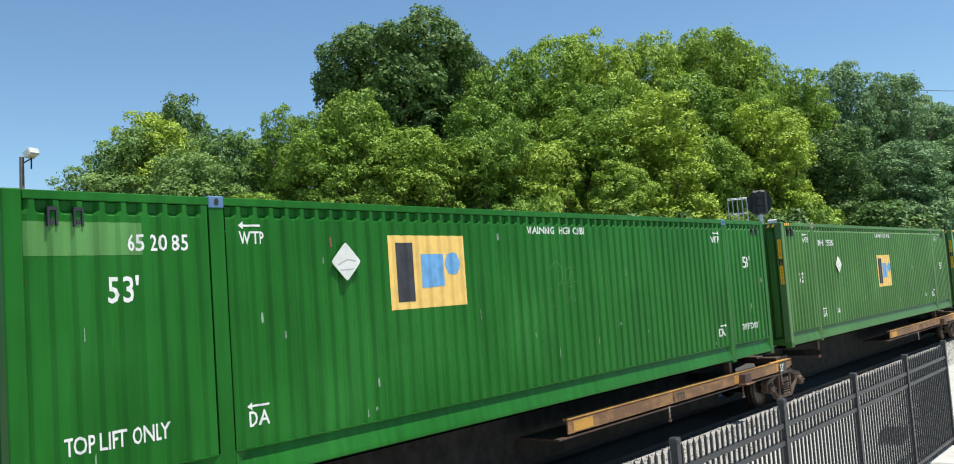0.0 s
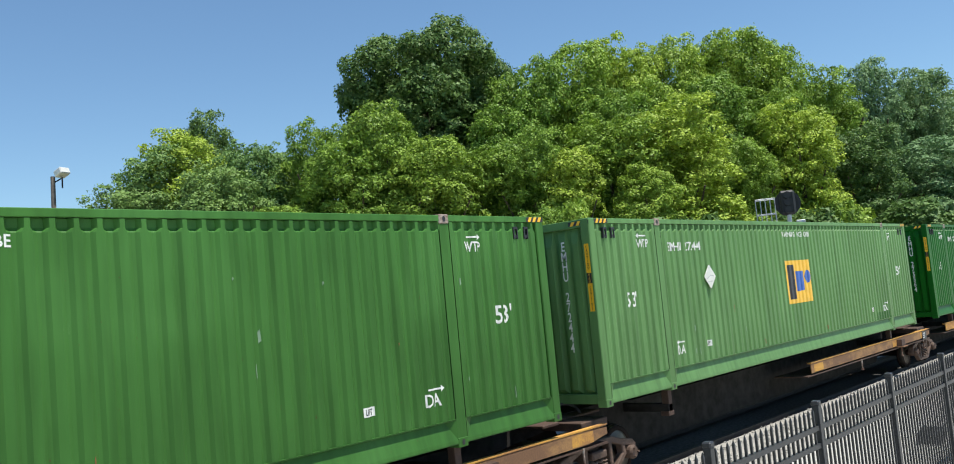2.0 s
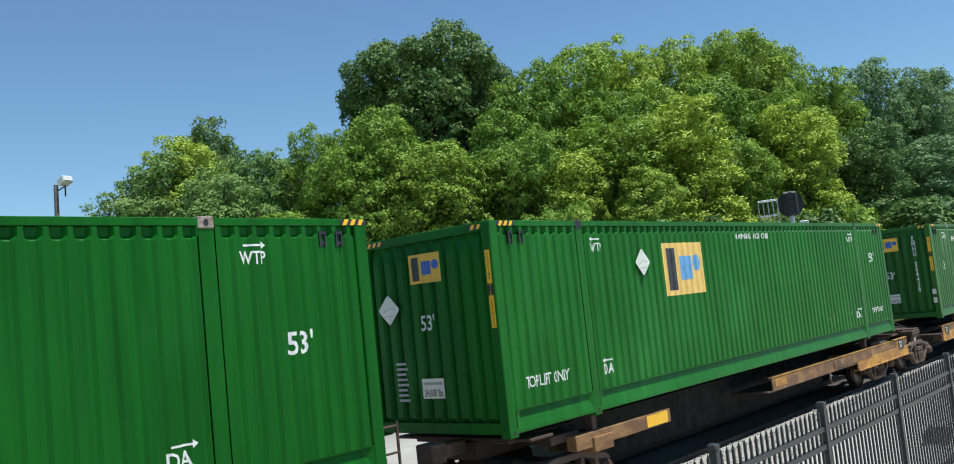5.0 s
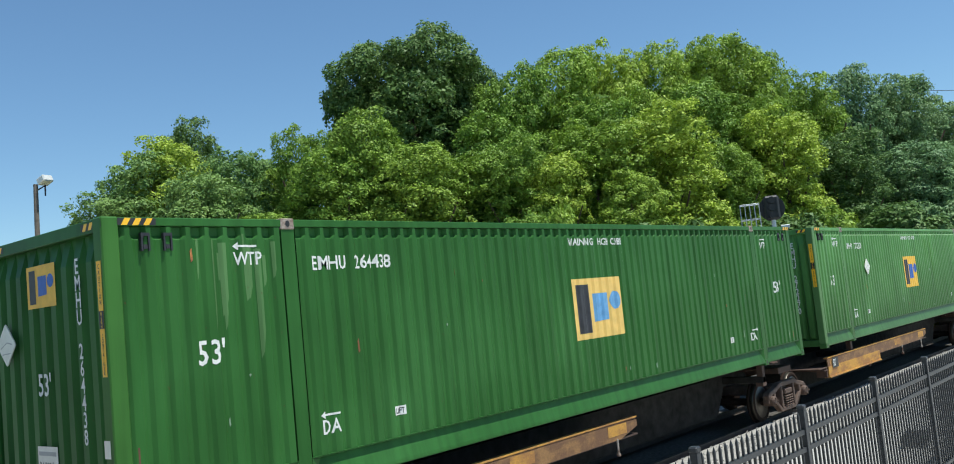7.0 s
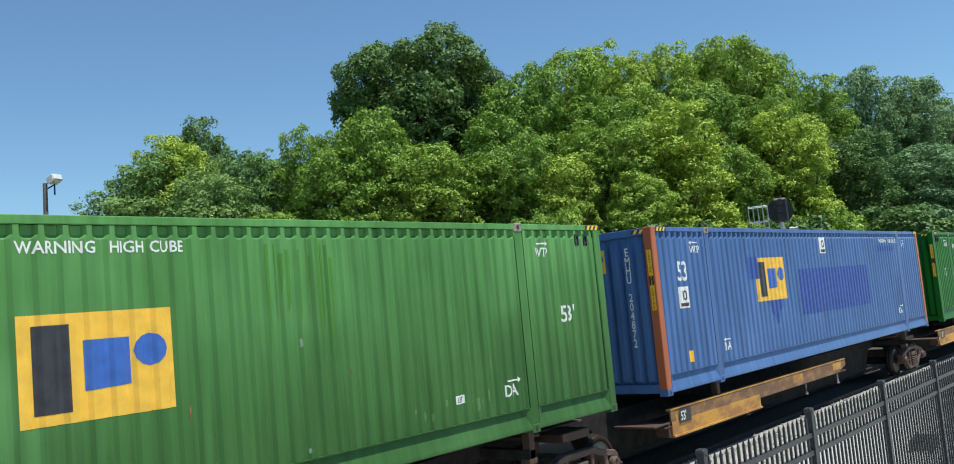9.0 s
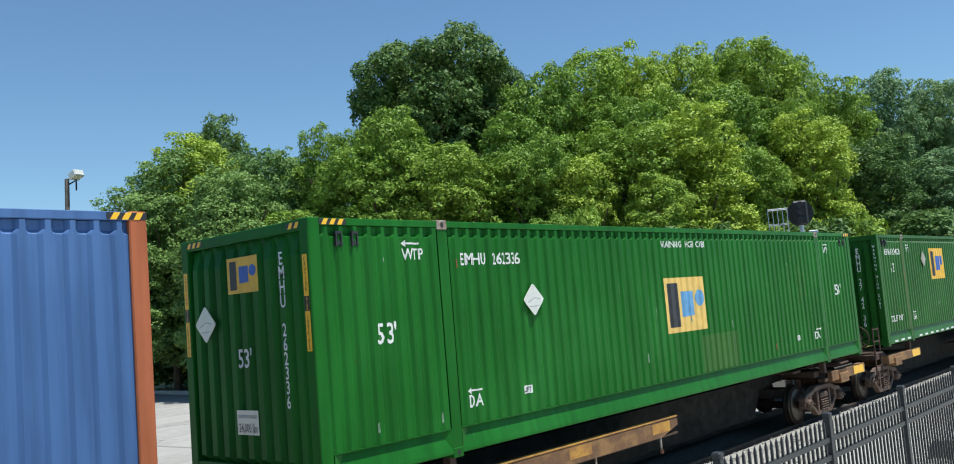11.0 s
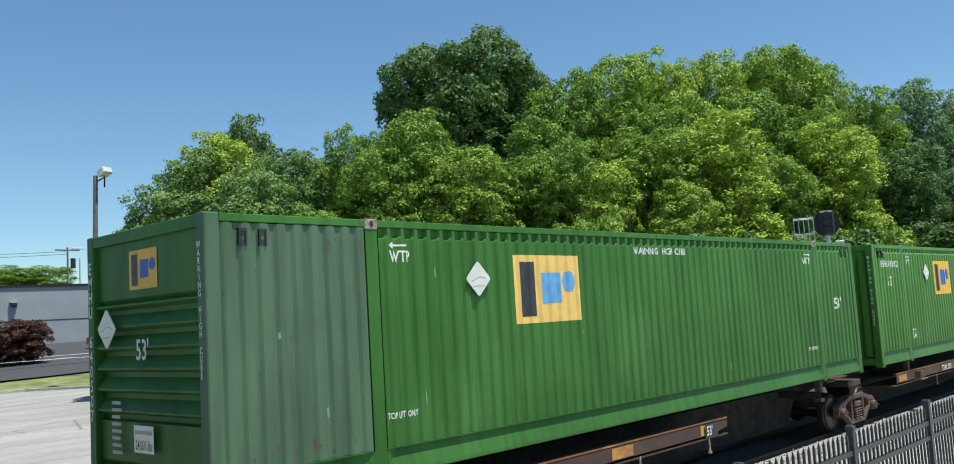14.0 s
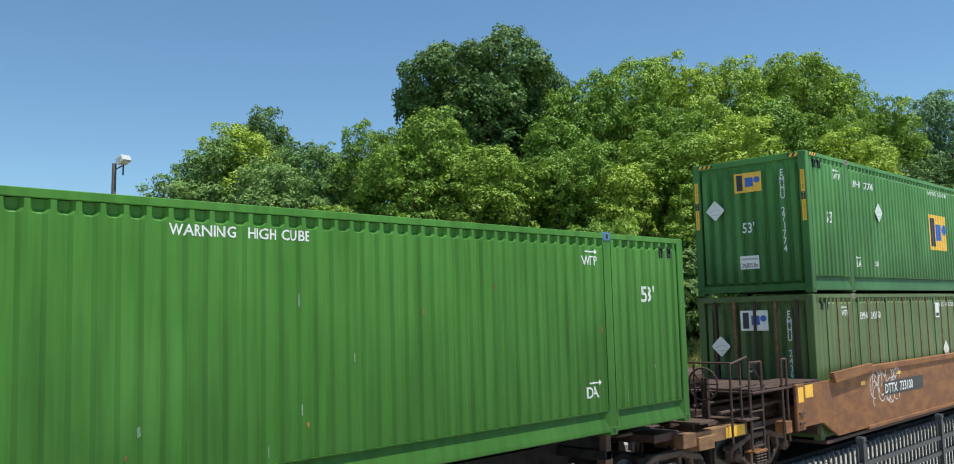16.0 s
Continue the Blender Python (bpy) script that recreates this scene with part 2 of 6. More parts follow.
def ribbed(bm, spans, z0, z1, to_point, pitch=PITCH, deep=None, taper=0.0):
    """A ribbed sheet over the spans (a, b); with a taper the ribs die away towards the top and bottom."""
    deep = RIB[0] if deep is None else deep
    for a, b in spans:
        us = [a] + kinks(a, b, pitch) + [b]
        cols = []
        for u in us:
            d = wave(u, pitch, deep)
            if taper:
                cols.append([bm.verts.new(to_point(u, dd, z)) for dd, z in ((FACE + deep, z0), (d, z0 + taper * 0.3), (d, z1 - taper), (FACE + deep, z1))])
            else:
                # under the top rail each rib narrows to a stub between two sunk pockets
                k = (u / pitch) % 1.0
                inside = a < u < b
                shift = (0.09 if k < 0.2 or k > 0.95 else -0.09 if k < 0.5 else -0.13 if k < 0.7 else 0.13) * pitch if inside else 0.0
                sunk = d + (0.030 if d > FACE + 0.5 * deep else 0.0)
                cols.append([bm.verts.new(to_point(uu, dd, z)) for uu, dd, z in ((u, d, z0), (u, d, z1 - 0.125), (u + shift, sunk, z1 - 0.085), (u + shift, sunk, z1))])
        for p, q in zip(cols, cols[1:]):
            for k in range(3):
                bm.faces.new((p[k], q[k], q[k + 1], p[k + 1]))
    return bm


def drape(text, x, z, height, squeeze=0.8, centre=False, on_ribs=True, proud=0.003, upright=None):
    """Letters painted on the near side's ribs."""
    vs, fs, wide = letters(text, height, squeeze)
    x0 = x - wide / 2 if centre else x
    bm = bmesh.new()
    bv = [bm.verts.new((x0 + u, 0, z + w)) for u, w in vs]
    for f in fs:
        try:
            bm.faces.new([bv[i] for i in f])
        except ValueError:
            pass
    return press(bm, x0, x0 + wide, proud) if on_ribs else bm


def press(bm, a, b, proud):
    for u in kinks(a, b):
        bmesh.ops.bisect_plane(bm, geom=bm.verts[:] + bm.edges[:] + bm.faces[:], plane_co=(u, 0, 0), plane_no=(1, 0, 0))
    for v in bm.verts:
        v.co.y += wave(v.co.x) - proud
    return bm


def flat(pts, proud, ribs=True):
    bm = bmesh.new()
    for poly in pts:
        bm.faces.new([bm.verts.new((x, 0, z)) for x, z in poly])
    if ribs:
        xs = [p[0] for poly in pts for p in poly]
        return press(bm, min(xs), max(xs), proud)
    for v in bm.verts:
        v.co.y -= proud
    return bm


def rect(x0, x1, z0, z1):
    return [(x0, z0), (x1, z0), (x1, z1), (x0, z1)]


SHARED = {}


def shared(key, make, smooth=False):
    if key not in SHARED:
        SHARED[key] = finish(key.split("/")[0], make(), smooth)
    return SHARED[key]


def side_sheet():
    return ribbed(bmesh.new(), ((0.17, P1 - 0.105), (P1 + 0.10, P2 - 0.105), (P2 + 0.10, CL - 0.17)), LEDGE, CH - 0.09, lambda u, d, z: (u, d, z))


def end_sheet():
    return ribbed(bmesh.new(), ((0.16, CW - 0.16),), 0.19, CH - 0.12, lambda u, d, z: (d + 0.015, u, z), 0.252, 0.075, 0.26)


def louvre_sheet():
    """An end wall with broad horizontal ribs."""
    bm = bmesh.new()
    prof = [(0.09, 0.16), (0.09, 0.27), (0.025, 0.34), (0.025, 0.36), (0.09, 0.375), (0.06, 0.42), (0.06, 0.84)]
    for k in range(6):
        z = 0.86 + k * 0.226
        prof += [(0.115, z), (0.115, z + 0.05), (0.02, z + 0.085), (0.02, z + 0.105)]
    prof += [(0.09, 2.12), (0.06, 2.16), (0.06, CH - 0.12)]
    rows = [[bm.verts.new((d, y, z)) for y in (0.16, CW - 0.16)] for d, z in prof]
    for a, b in zip(rows, rows[1:]):
        bm.faces.new((a[0], a[1], b[1], b[0]))
    return bm


def roof_sheet():
    bm = bmesh.new()
    n = 78
    step = (CL - 0.2) / n
    prev = None
    for i in range(n * 2 + 1):
        x = 0.1 + i * step / 2
        z = CH - 0.03 + (0.022 if (i // 2) % 2 else 0.0)
        row = [bm.verts.new((x, y, z + dz)) for y, dz in ((0.05, -0.03), (0.16, 0), (CW - 0.16, 0), (CW - 0.05, -0.03))]
        if prev:
            for k in range(3):
                bm.faces.new((prev[k], row[k], row[k + 1], prev[k + 1]))
        prev = row
    return bm


def lower_rail(x0, x1):
    """Deep sloping channel under a thin ledge, with a gusset plate at each end."""
    bm = bmesh.new()
    prof = [(0.0, 0.045), (-0.004, 0.060), (0.0, 0.095), (0.058, 0.325), (0.004, LEDGE - 0.008), (0.0, LEDGE + 0.006), (0.125, LEDGE + 0.006), (0.125, 0.045)]
    a = [bm.verts.new((x0, y, z)) for y, z in prof]
    b = [bm.verts.new((x1, y, z)) for y, z in prof]
    for k in range(8):
        bm.faces.new((a[k], a[(k + 1) % 8], b[(k + 1) % 8], b[k]))
    bm.faces.new(a)
    bm.faces.new(b)
    for x, s in ((x0, 1), (x1, -1)):
        v = [bm.verts.new(p) for p in ((x + s * 0.004, 0.001, 0.10), (x + s * 0.004, 0.001, LEDGE - 0.01), (x + s * 0.16, 0.058, 0.325), (x + s * 0.03, 0.001, 0.10))]
        bm.faces.new((v[0], v[1], v[2], v[3]))
    return bm


def casting():
    """Corner fitting; the dark of its oval hole is a separate flat black face."""
    bm = boxes((-0.089, 0.089, -0.006, 0.16, 0.0, 0.118), bevel=0.008)
    return bm


def hole():
    # nothing is cut: a flat black oval paints the dark inside of the hole
    bm = bmesh.new()
    bm.faces.new([bm.verts.new((math.cos(k * math.pi / 8) * 0.028, -0.0095, 0.06 + math.sin(k * math.pi / 8) * 0.036)) for k in range(16)])
    return bm


def hook():
    """A small dark socket: a frame round a hollow with a tongue in it."""
    bm = boxes((-0.045, -0.027, -0.012, 0.03, -0.08, 0.09), (0.027, 0.045, -0.012, 0.03, -0.08, 0.09), (-0.027, 0.027, -0.012, 0.03, 0.06, 0.09), (-0.027, 0.027, 0.012, 0.03, -0.08, 0.06))
    box(bm, -0.02, 0.02, -0.006, 0.012, -0.06, -0.02)
    return bm


def logo_bars(x0, x1, z0, z1):
    """The owner's mark as plain blocks of colour on a yellow field: a dark slab and two blue slabs."""
    w, h = x1 - x0, z1 - z0
    X = lambda u: x0 + u * w
    Z = lambda u: z0 + u * h
    dark = [rect(X(0.09), X(0.31), Z(0.10), Z(0.90))]
    blue = [[(X(0.40), Z(0.27)), (X(0.70), Z(0.29)), (X(0.70), Z(0.74)), (X(0.40), Z(0.74))],
            [(X(0.835) + 0.115 * w * math.cos(k * math.pi / 6), Z(0.60) + 0.16 * h * math.sin(k * math.pi / 6)) for k in range(12)]]
    return rect(x0, x1, z0, z1), dark, blue


def swap_end(bm, y0):
    """From the side's plane to the front end: (x, y, z) to (y, -x, z) at y0."""
    for v in bm.verts:
        x, y, z = v.co
        v.co = (y, y0 - x, z)
    return bm


def arrow(x, z, way):
    s = 1 if way == "r" else -1
    pts = [(-0.11, 0), (0.11, 0), (0.11, -0.03), (0.17, 0.011), (0.11, 0.052), (0.11, 0.022), (-0.11, 0.022)]
    return [[(x + s * u, z + w) for u, w in pts][::s]]


def container(name, x0, z0, paint, label, number="", style="b", front="ribs", post_paint=None, front_paint=None, extra=(), group="containers on the spine cars",
              pale=True, logo=None, diamond=None, stripes=True, base_y=7.69, top_lift=False, dashes=False, warn=7.32, brackets=True, casting_paint=None, field=None, placard_paint=None, bare_front=False, marks=True):
    c = thing(name, label, "shipping container", group, at=pose(x0, base_y, z0))
    MOVES.append(c)
    pp = post_paint or paint
    turn = Matrix.Translation((CL, CW, 0)) @ Matrix.Rotation(math.pi, 4, "Z")
    for m in (None, turn):
        put("side_panel", shared("side_panel" if RIB[0] == DEEP else "side_panel/flat", side_sheet), paint, c, m)
        put("top_rail", shared("top_rail", lambda: boxes((0.172, CL - 0.172, 0.0, 0.07, CH - 0.085, CH - 0.006), bevel=0.006)), paint, c, m)
        for key, a, b in (("a", 0.17, P1 - 0.085), ("b", P1 + 0.085, P2 - 0.085), ("c", P2 + 0.085, CL - 0.17)):
            put("bottom_rail", shared("bottom_rail/" + key, lambda: lower_rail(a, b)), paint, c, m)
        for x in (P1, P2):
            put("lifting_post", shared("lifting_post", lambda: boxes((-0.085, 0.085, 0.004, 0.12, 0.11, CH - 0.11))), paint, c, (m or Matrix()) @ Matrix.Translation((x, 0, 0)))
            for q in (-0.104, 0.102):
                put("seam_strip", shared("seam_strip", lambda: boxes((-0.02, 0.02, 0.06, 0.10, LEDGE, CH - 0.09))), paint, c, (m or Matrix()) @ Matrix.Translation((x + q, 0, 0)))
        for x, key in ((0.0, "l"), (CL, "r")):
            s = 1 if x == 0 else -1
            put("corner_post", shared("corner_post/" + key, lambda: boxes((min(0, s * 0.17), max(0, s * 0.17), 0.0, 0.16, 0.11, CH), bevel=0.012)), pp if s == 1 or front == "blue" else paint, c, (m or Matrix()) @ Matrix.Translation((x, 0, 0)))
        for x in (0.089, P1, P2, CL - 0.089):
            for z in (0.0, CH - 0.112):
                if z == 0 or x in (P1, P2):
                    k = put("corner_casting", shared("corner_casting", casting), (casting_paint or CASTING) if z else paint, c, (m or Matrix()) @ Matrix.Translation((x, 0, z)))
                    put("casting_hole", shared("casting_hole", hole), BLACK, k)
    put("roof", shared("roof", roof_sheet), paint, c)
    put("floor_frame", shared("floor_frame", lambda: boxes((0.05, CL - 0.05, 0.1, CW - 0.1, 0.12, 0.18), *[(x, x + 0.06, 0.1, CW - 0.1, 0.06, 0.12) for x in [0.5 + 0.6 * k for k in range(26)]])), paint, c)
    fp = front_paint or paint
    put("end_panel", shared("louvre_end", louvre_sheet) if front == "louvre" else shared("end_panel", end_sheet), fp, c)
    put("end_header", shared("end_header", lambda: boxes((0.005, 0.12, 0.15, CW - 0.15, CH - 0.13, CH - 0.008), bevel=0.006)), fp, c)
    put("end_sill", shared("end_sill", lambda: boxes((0.005, 0.12, 0.15, CW - 0.15, 0.05, 0.20), bevel=0.006)), fp, c)
    doors = put("rear_door", shared("rear_door", lambda: boxes((CL - 0.06, CL - 0.02, 0.16, CW / 2 - 0.005, 0.14, CH - 0.12), (CL - 0.06, CL - 0.02, CW / 2 + 0.005, CW - 0.16, 0.14, CH - 0.12))), paint, c)
    put("door_frame", shared("door_frame", lambda: boxes((CL - 0.12, CL, 0.16, CW - 0.16, CH - 0.12, CH - 0.01), (CL - 0.12, CL, 0.16, CW - 0.16, 0.02, 0.14))), paint, c)
    for y in (0.45, 1.0, 1.6, 2.15):
        put("lock_rod", shared("lock_rod", lambda: tube(bmesh.new(), (CL + 0.01, 0, 0.1), (CL + 0.01, 0, CH - 0.1), 0.018, n=8)), CASTING, doors, Matrix.Translation((0, y, 0)))
    for k in range(6):
        put("door_hinge", shared("door_hinge", lambda: boxes((CL - 0.03, CL + 0.012, 0.06, 0.17, 0.0, 0.09))), BLACK, doors, Matrix.Translation((0, 0, 0.3 + 0.46 * k)))
    if brackets:
        for x in (0.42, 0.65, CL - 0.65, CL - 0.42):
            put("hook", shared("hook", hook), DARK_STEEL, c, Matrix.Translation((x, 0, CH - 0.24)))
    if stripes:
        hz = []
        for k in range(3):
            hz.append([(0.17 + 0.11 * k, 0), (0.23 + 0.11 * k, 0), (0.27 + 0.11 * k, 0.066), (0.21 + 0.11 * k, 0.066)])
        for at in (Matrix.Translation((0.02, -0.003, CH - 0.079)), Matrix.Translation((CL - 0.52, -0.003, CH - 0.079)),
                   Matrix.Translation((0.002, 0.52, CH - 0.1)) @ Matrix.Rotation(-math.pi / 2, 4, "Z"), Matrix.Translation((0.002, CW + 0.02, CH - 0.1)) @ Matrix.Rotation(-math.pi / 2, 4, "Z")):
            put("hazard_stripe", shared("hazard_field", lambda: flat([rect(0.14, 0.52, 0, 0.066)], 0, False)), BLACK, c, at)
            k = put("hazard_stripe", shared("hazard_bars", lambda: flat(hz, 0.0015, False)), STICKER, c, at)
        for y in (0.10, CW - 0.06):
            st = put("caution_sticker", shared("caution", lambda: swap_end(flat([rect(0, 0.085, 1.46, 2.50)], 0.003, False), 0)), STICKER, c, Matrix.Translation((0, y + 0.02, 0)))
            put("black_field", shared("caution_mid", lambda: swap_end(flat([rect(0.0, 0.085, 1.89, 2.05)], 0.005, False), 0)), BLACK, st)
            put("caution_lettering", shared("caution_txt", lambda: swap_end(stack_text("CAUTION", 0.0425, 2.47, 0.04, 0.054), 0)), BLACK, st)
            put("caution_lettering", shared("caution_txt2", lambda: swap_end(stack_text("CONTAINER", 0.0425, 1.84, 0.034, 0.041), 0)), BLACK, st)
            put("caution_lettering", shared("caution_txt3", lambda: swap_end(stack_text("HIGH", 0.0425, 2.042, 0.032, 0.038, 0.006), 0)), STICKER, st)
    # logo
    lx0, lx1, lz0, lz1 = logo or ((4.46, 5.87, 1.61, 2.52) if style == "a" else (7.30, 8.71, 1.11, 2.04))
    yellow, dark, blue = logo_bars(lx0, lx1, lz0, lz1)
    lg = part("logo_panel", flat([yellow], 0.002), field or (PALE_YELLOW if pale else YELLOW), c, "yellow square with dark and blue slabs")
    part("dark_slab", flat(dark, 0.004), LOGO_BLACK, lg)
    part("blue_slab", flat(blue, 0.004), PALE_BLUE if pale else LOGO_BLUE, lg)
    # placard
    if diamond != ():
        dx, dz = diamond or ((3.75, 2.21) if style == "a" else (3.75, 1.84))
        if diamond is not False:
            placard(c, Matrix.Translation((dx, 0, dz)), placard_paint)
        if front != "none":
            placard(c, Matrix.Translation((0, 2.06, 1.84)) @ Matrix.Rotation(-math.pi / 2, 4, "Z"), placard_paint)
    T = []
    z53 = 1.46 if style == "b" else 1.89
    if front != "blue":
        if number and not bare_front:
            T.append(drape("53'", 1.05, z53, 0.23, 0.85, True))
        T.append(drape("53'", CL - 1.05, 1.46 if front == "louvre" else z53, 0.23, 0.85, True))
    for x, way in ((P1 + 0.42, "l"), (P2 - 0.42, "r")):
        xw = x if style == "a" else (1.55 if way == "l" else CL - 1.55)
        T.append(drape("WTP", xw, 2.42, 0.13, 0.8, True))
        T.append(flat(arrow(xw, 2.60, way), 0.003))
        if marks:
            T.append(drape("DA", x - 0.03, 0.56, 0.15, 0.85, True))
            T.append(flat(arrow(x, 0.75, way), 0.003))
        else:
            T.append(drape("TOP LIFT ONLY", P1 + 0.14 if way == "l" else P2 - 0.68, 0.66, 0.068, 0.66))
    T.append(drape("WARNING   HIGH CUBE", warn, 2.56, 0.105, 0.94))
    if style == "b":
        T.append(drape(number, 2.36, 2.34, 0.15, 0.88))
    elif not bare_front:
        T.append(drape(number, 0.57 if len(number) > 9 else 1.1, 2.36, 0.15, 0.83))
    if top_lift:
        T.append(drape("TOP LIFT ONLY", 0.45, 0.60, 0.15, 0.66))
        T.append(drape("TOP LIFT ONLY", CL - 1.55, 0.60, 0.125, 0.66))
    for bm in T:
        if len(bm.verts):
            piece_parts(bm, WHITE, c)
        else:
            bm.free()
    if style == "b":
        for x in (3.51, 12.6):
            sg = part("lift_sign", flat([rect(x - 0.09, x + 0.09, 0.595, 0.70)], 0.003), WHITE, c)
            part("sign_lettering", drape("LIFT", x, 0.615, 0.065, 0.7, True, True, 0.005), BLACK, sg)
    # front end marks
    if front != "none":
        f2, d2, b2 = logo_bars(0, 0.62, 0, 0.42)
        off = Matrix.Translation((0.017, 1.60, 2.17)) if front != "louvre" else Matrix.Translation((0.055, 1.66, 2.24))
        gg = put("end_logo_panel", shared("end_field", lambda: swap_end(end_press([f2], 0.002), 0)), field or YELLOW, c, off)
        put("dark_slab", shared("end_dark", lambda: swap_end(end_press(d2, 0.004), 0)), LOGO_BLACK, gg)
        put("blue_slab", shared("end_blue", lambda: swap_end(end_press(b2, 0.004), 0)), LOGO_BLUE, gg)
        if front == "louvre":
            piece_parts(swap_end(stack_text(number.replace("  ", " "), -2.51, 2.60, 0.13, 0.165), 0), WHITE, c)
        else:
            piece_parts(swap_end(stack_text(number.replace("  ", " "), -0.53, 2.57, 0.14, 0.158, -0.012), 0), WHITE, c)
        if style == "a":
            piece_parts(swap_end(flat([rect(-2.05, -1.82 - 0.02 * (k % 3), 0.50 + 0.075 * k, 0.535 + 0.075 * k) for k in range(8)], -0.010, False), 0), PLACARD_LINE, c, "print_bar")
        if style == "a" and not stripes and len(number) > 9:
            piece_parts(swap_end(stack_text("WARNING HIGH CUBE", -0.10, 2.62, 0.065, 0.078 if front == "louvre" else 0.098), 0), WHITE, c)
        piece_parts(swap_end(place_text("53'", -1.33, 1.31 if style == "b" else 1.50, 0.21, 0.8, -0.012), 0), WHITE, c)
        rp = part("rating_plate", swap_end(flat([rect(-1.55, -1.12, 0.54, 0.82)], -0.012, False), 0), PLACARD, c)
        piece_parts(swap_end(place_text("24,000 lbs", -1.335, 0.57, 0.10, 0.62, -0.009), 0), BLACK, rp)
        part("rating_bar", swap_end(flat([rect(-1.52, -1.15, 0.73, 0.77)], -0.009, False), 0), PLACARD_LINE, rp)
    if dashes:
        for k in range(29):
            x = 0.5 + k * 0.53
            if abs(x + 0.13 - P1) > 0.22 and abs(x + 0.13 - P2) > 0.22:
                put("white_dash", shared("white_dash", lambda: flat([rect(0, 0.27, 0.075, 0.125)], 0.003, False)), WHITE, c, Matrix.Translation((x, 0, 0)))
    for fn in extra:
        fn(c)
    return c


def end_press(pts, proud):
    """Flat marks that lie just proud of the end ribs."""
    return flat(pts, proud, False)


def place_text(text, x, z, height, squeeze=0.8, proud=0.006):
    bm = drape(text, x, z, height, squeeze, True, False)
    for v in bm.verts:
        v.co.y -= proud - 0.003
    return bm


def stack_text(text, x, z, height, step, proud=0.006):
    """Letters one under another."""
    bm = bmesh.new()
    for k, ch in enumerate(text):
        if ch == " ":
            continue
        vs, fs, wide = letters(ch, height, 0.75)
        bv = [bm.verts.new((x - wide / 2 + u, -proud, z - k * step + w - height)) for u, w in vs]
        for f in fs:
            bm.faces.new([bv[i] for i in f])
    return bm


def placard(c, at, paint=None):
    r = 0.225
    def plate():
        bm = prism_xz(bmesh.new(), [(-0.03, -r + 0.03), (0, -r + 0.01), (0.03, -r + 0.03), (r - 0.03, -0.03), (r - 0.01, 0), (r - 0.03, 0.03), (0.03, r - 0.03), (0, r - 0.01), (-0.03, r - 0.03), (-r + 0.03, 0.03), (-r + 0.01, 0), (-r + 0.03, -0.03)], -0.030, -0.020)
        box(bm, -0.05, 0.05, -0.021, 0.03, -0.05, 0.05)
        return bm
    p = put("placard", shared("placard", plate), paint or PLACARD, c, at, "white metal diamond placard holder")
    put("placard_fold", shared("placard_fold", lambda: flat([[(-0.13, -0.04), (0.02, 0.02), (0.02, 0.032), (-0.13, -0.028)], [(0.02, 0.02), (0.14, 0.0), (0.14, 0.012), (0.02, 0.032)], [(-0.1, -0.1), (0.1, -0.09), (0.1, -0.08), (-0.1, -0.09)]], 0.0315, False)), PLACARD_LINE, p)


# ---- train: spine cars ----
TRACK_Y = 8.985
OXIDE = rusty("platform_oxide", (0.12, 0.06, 0.035), amount=0.4)
RAIL_Z = -0.20


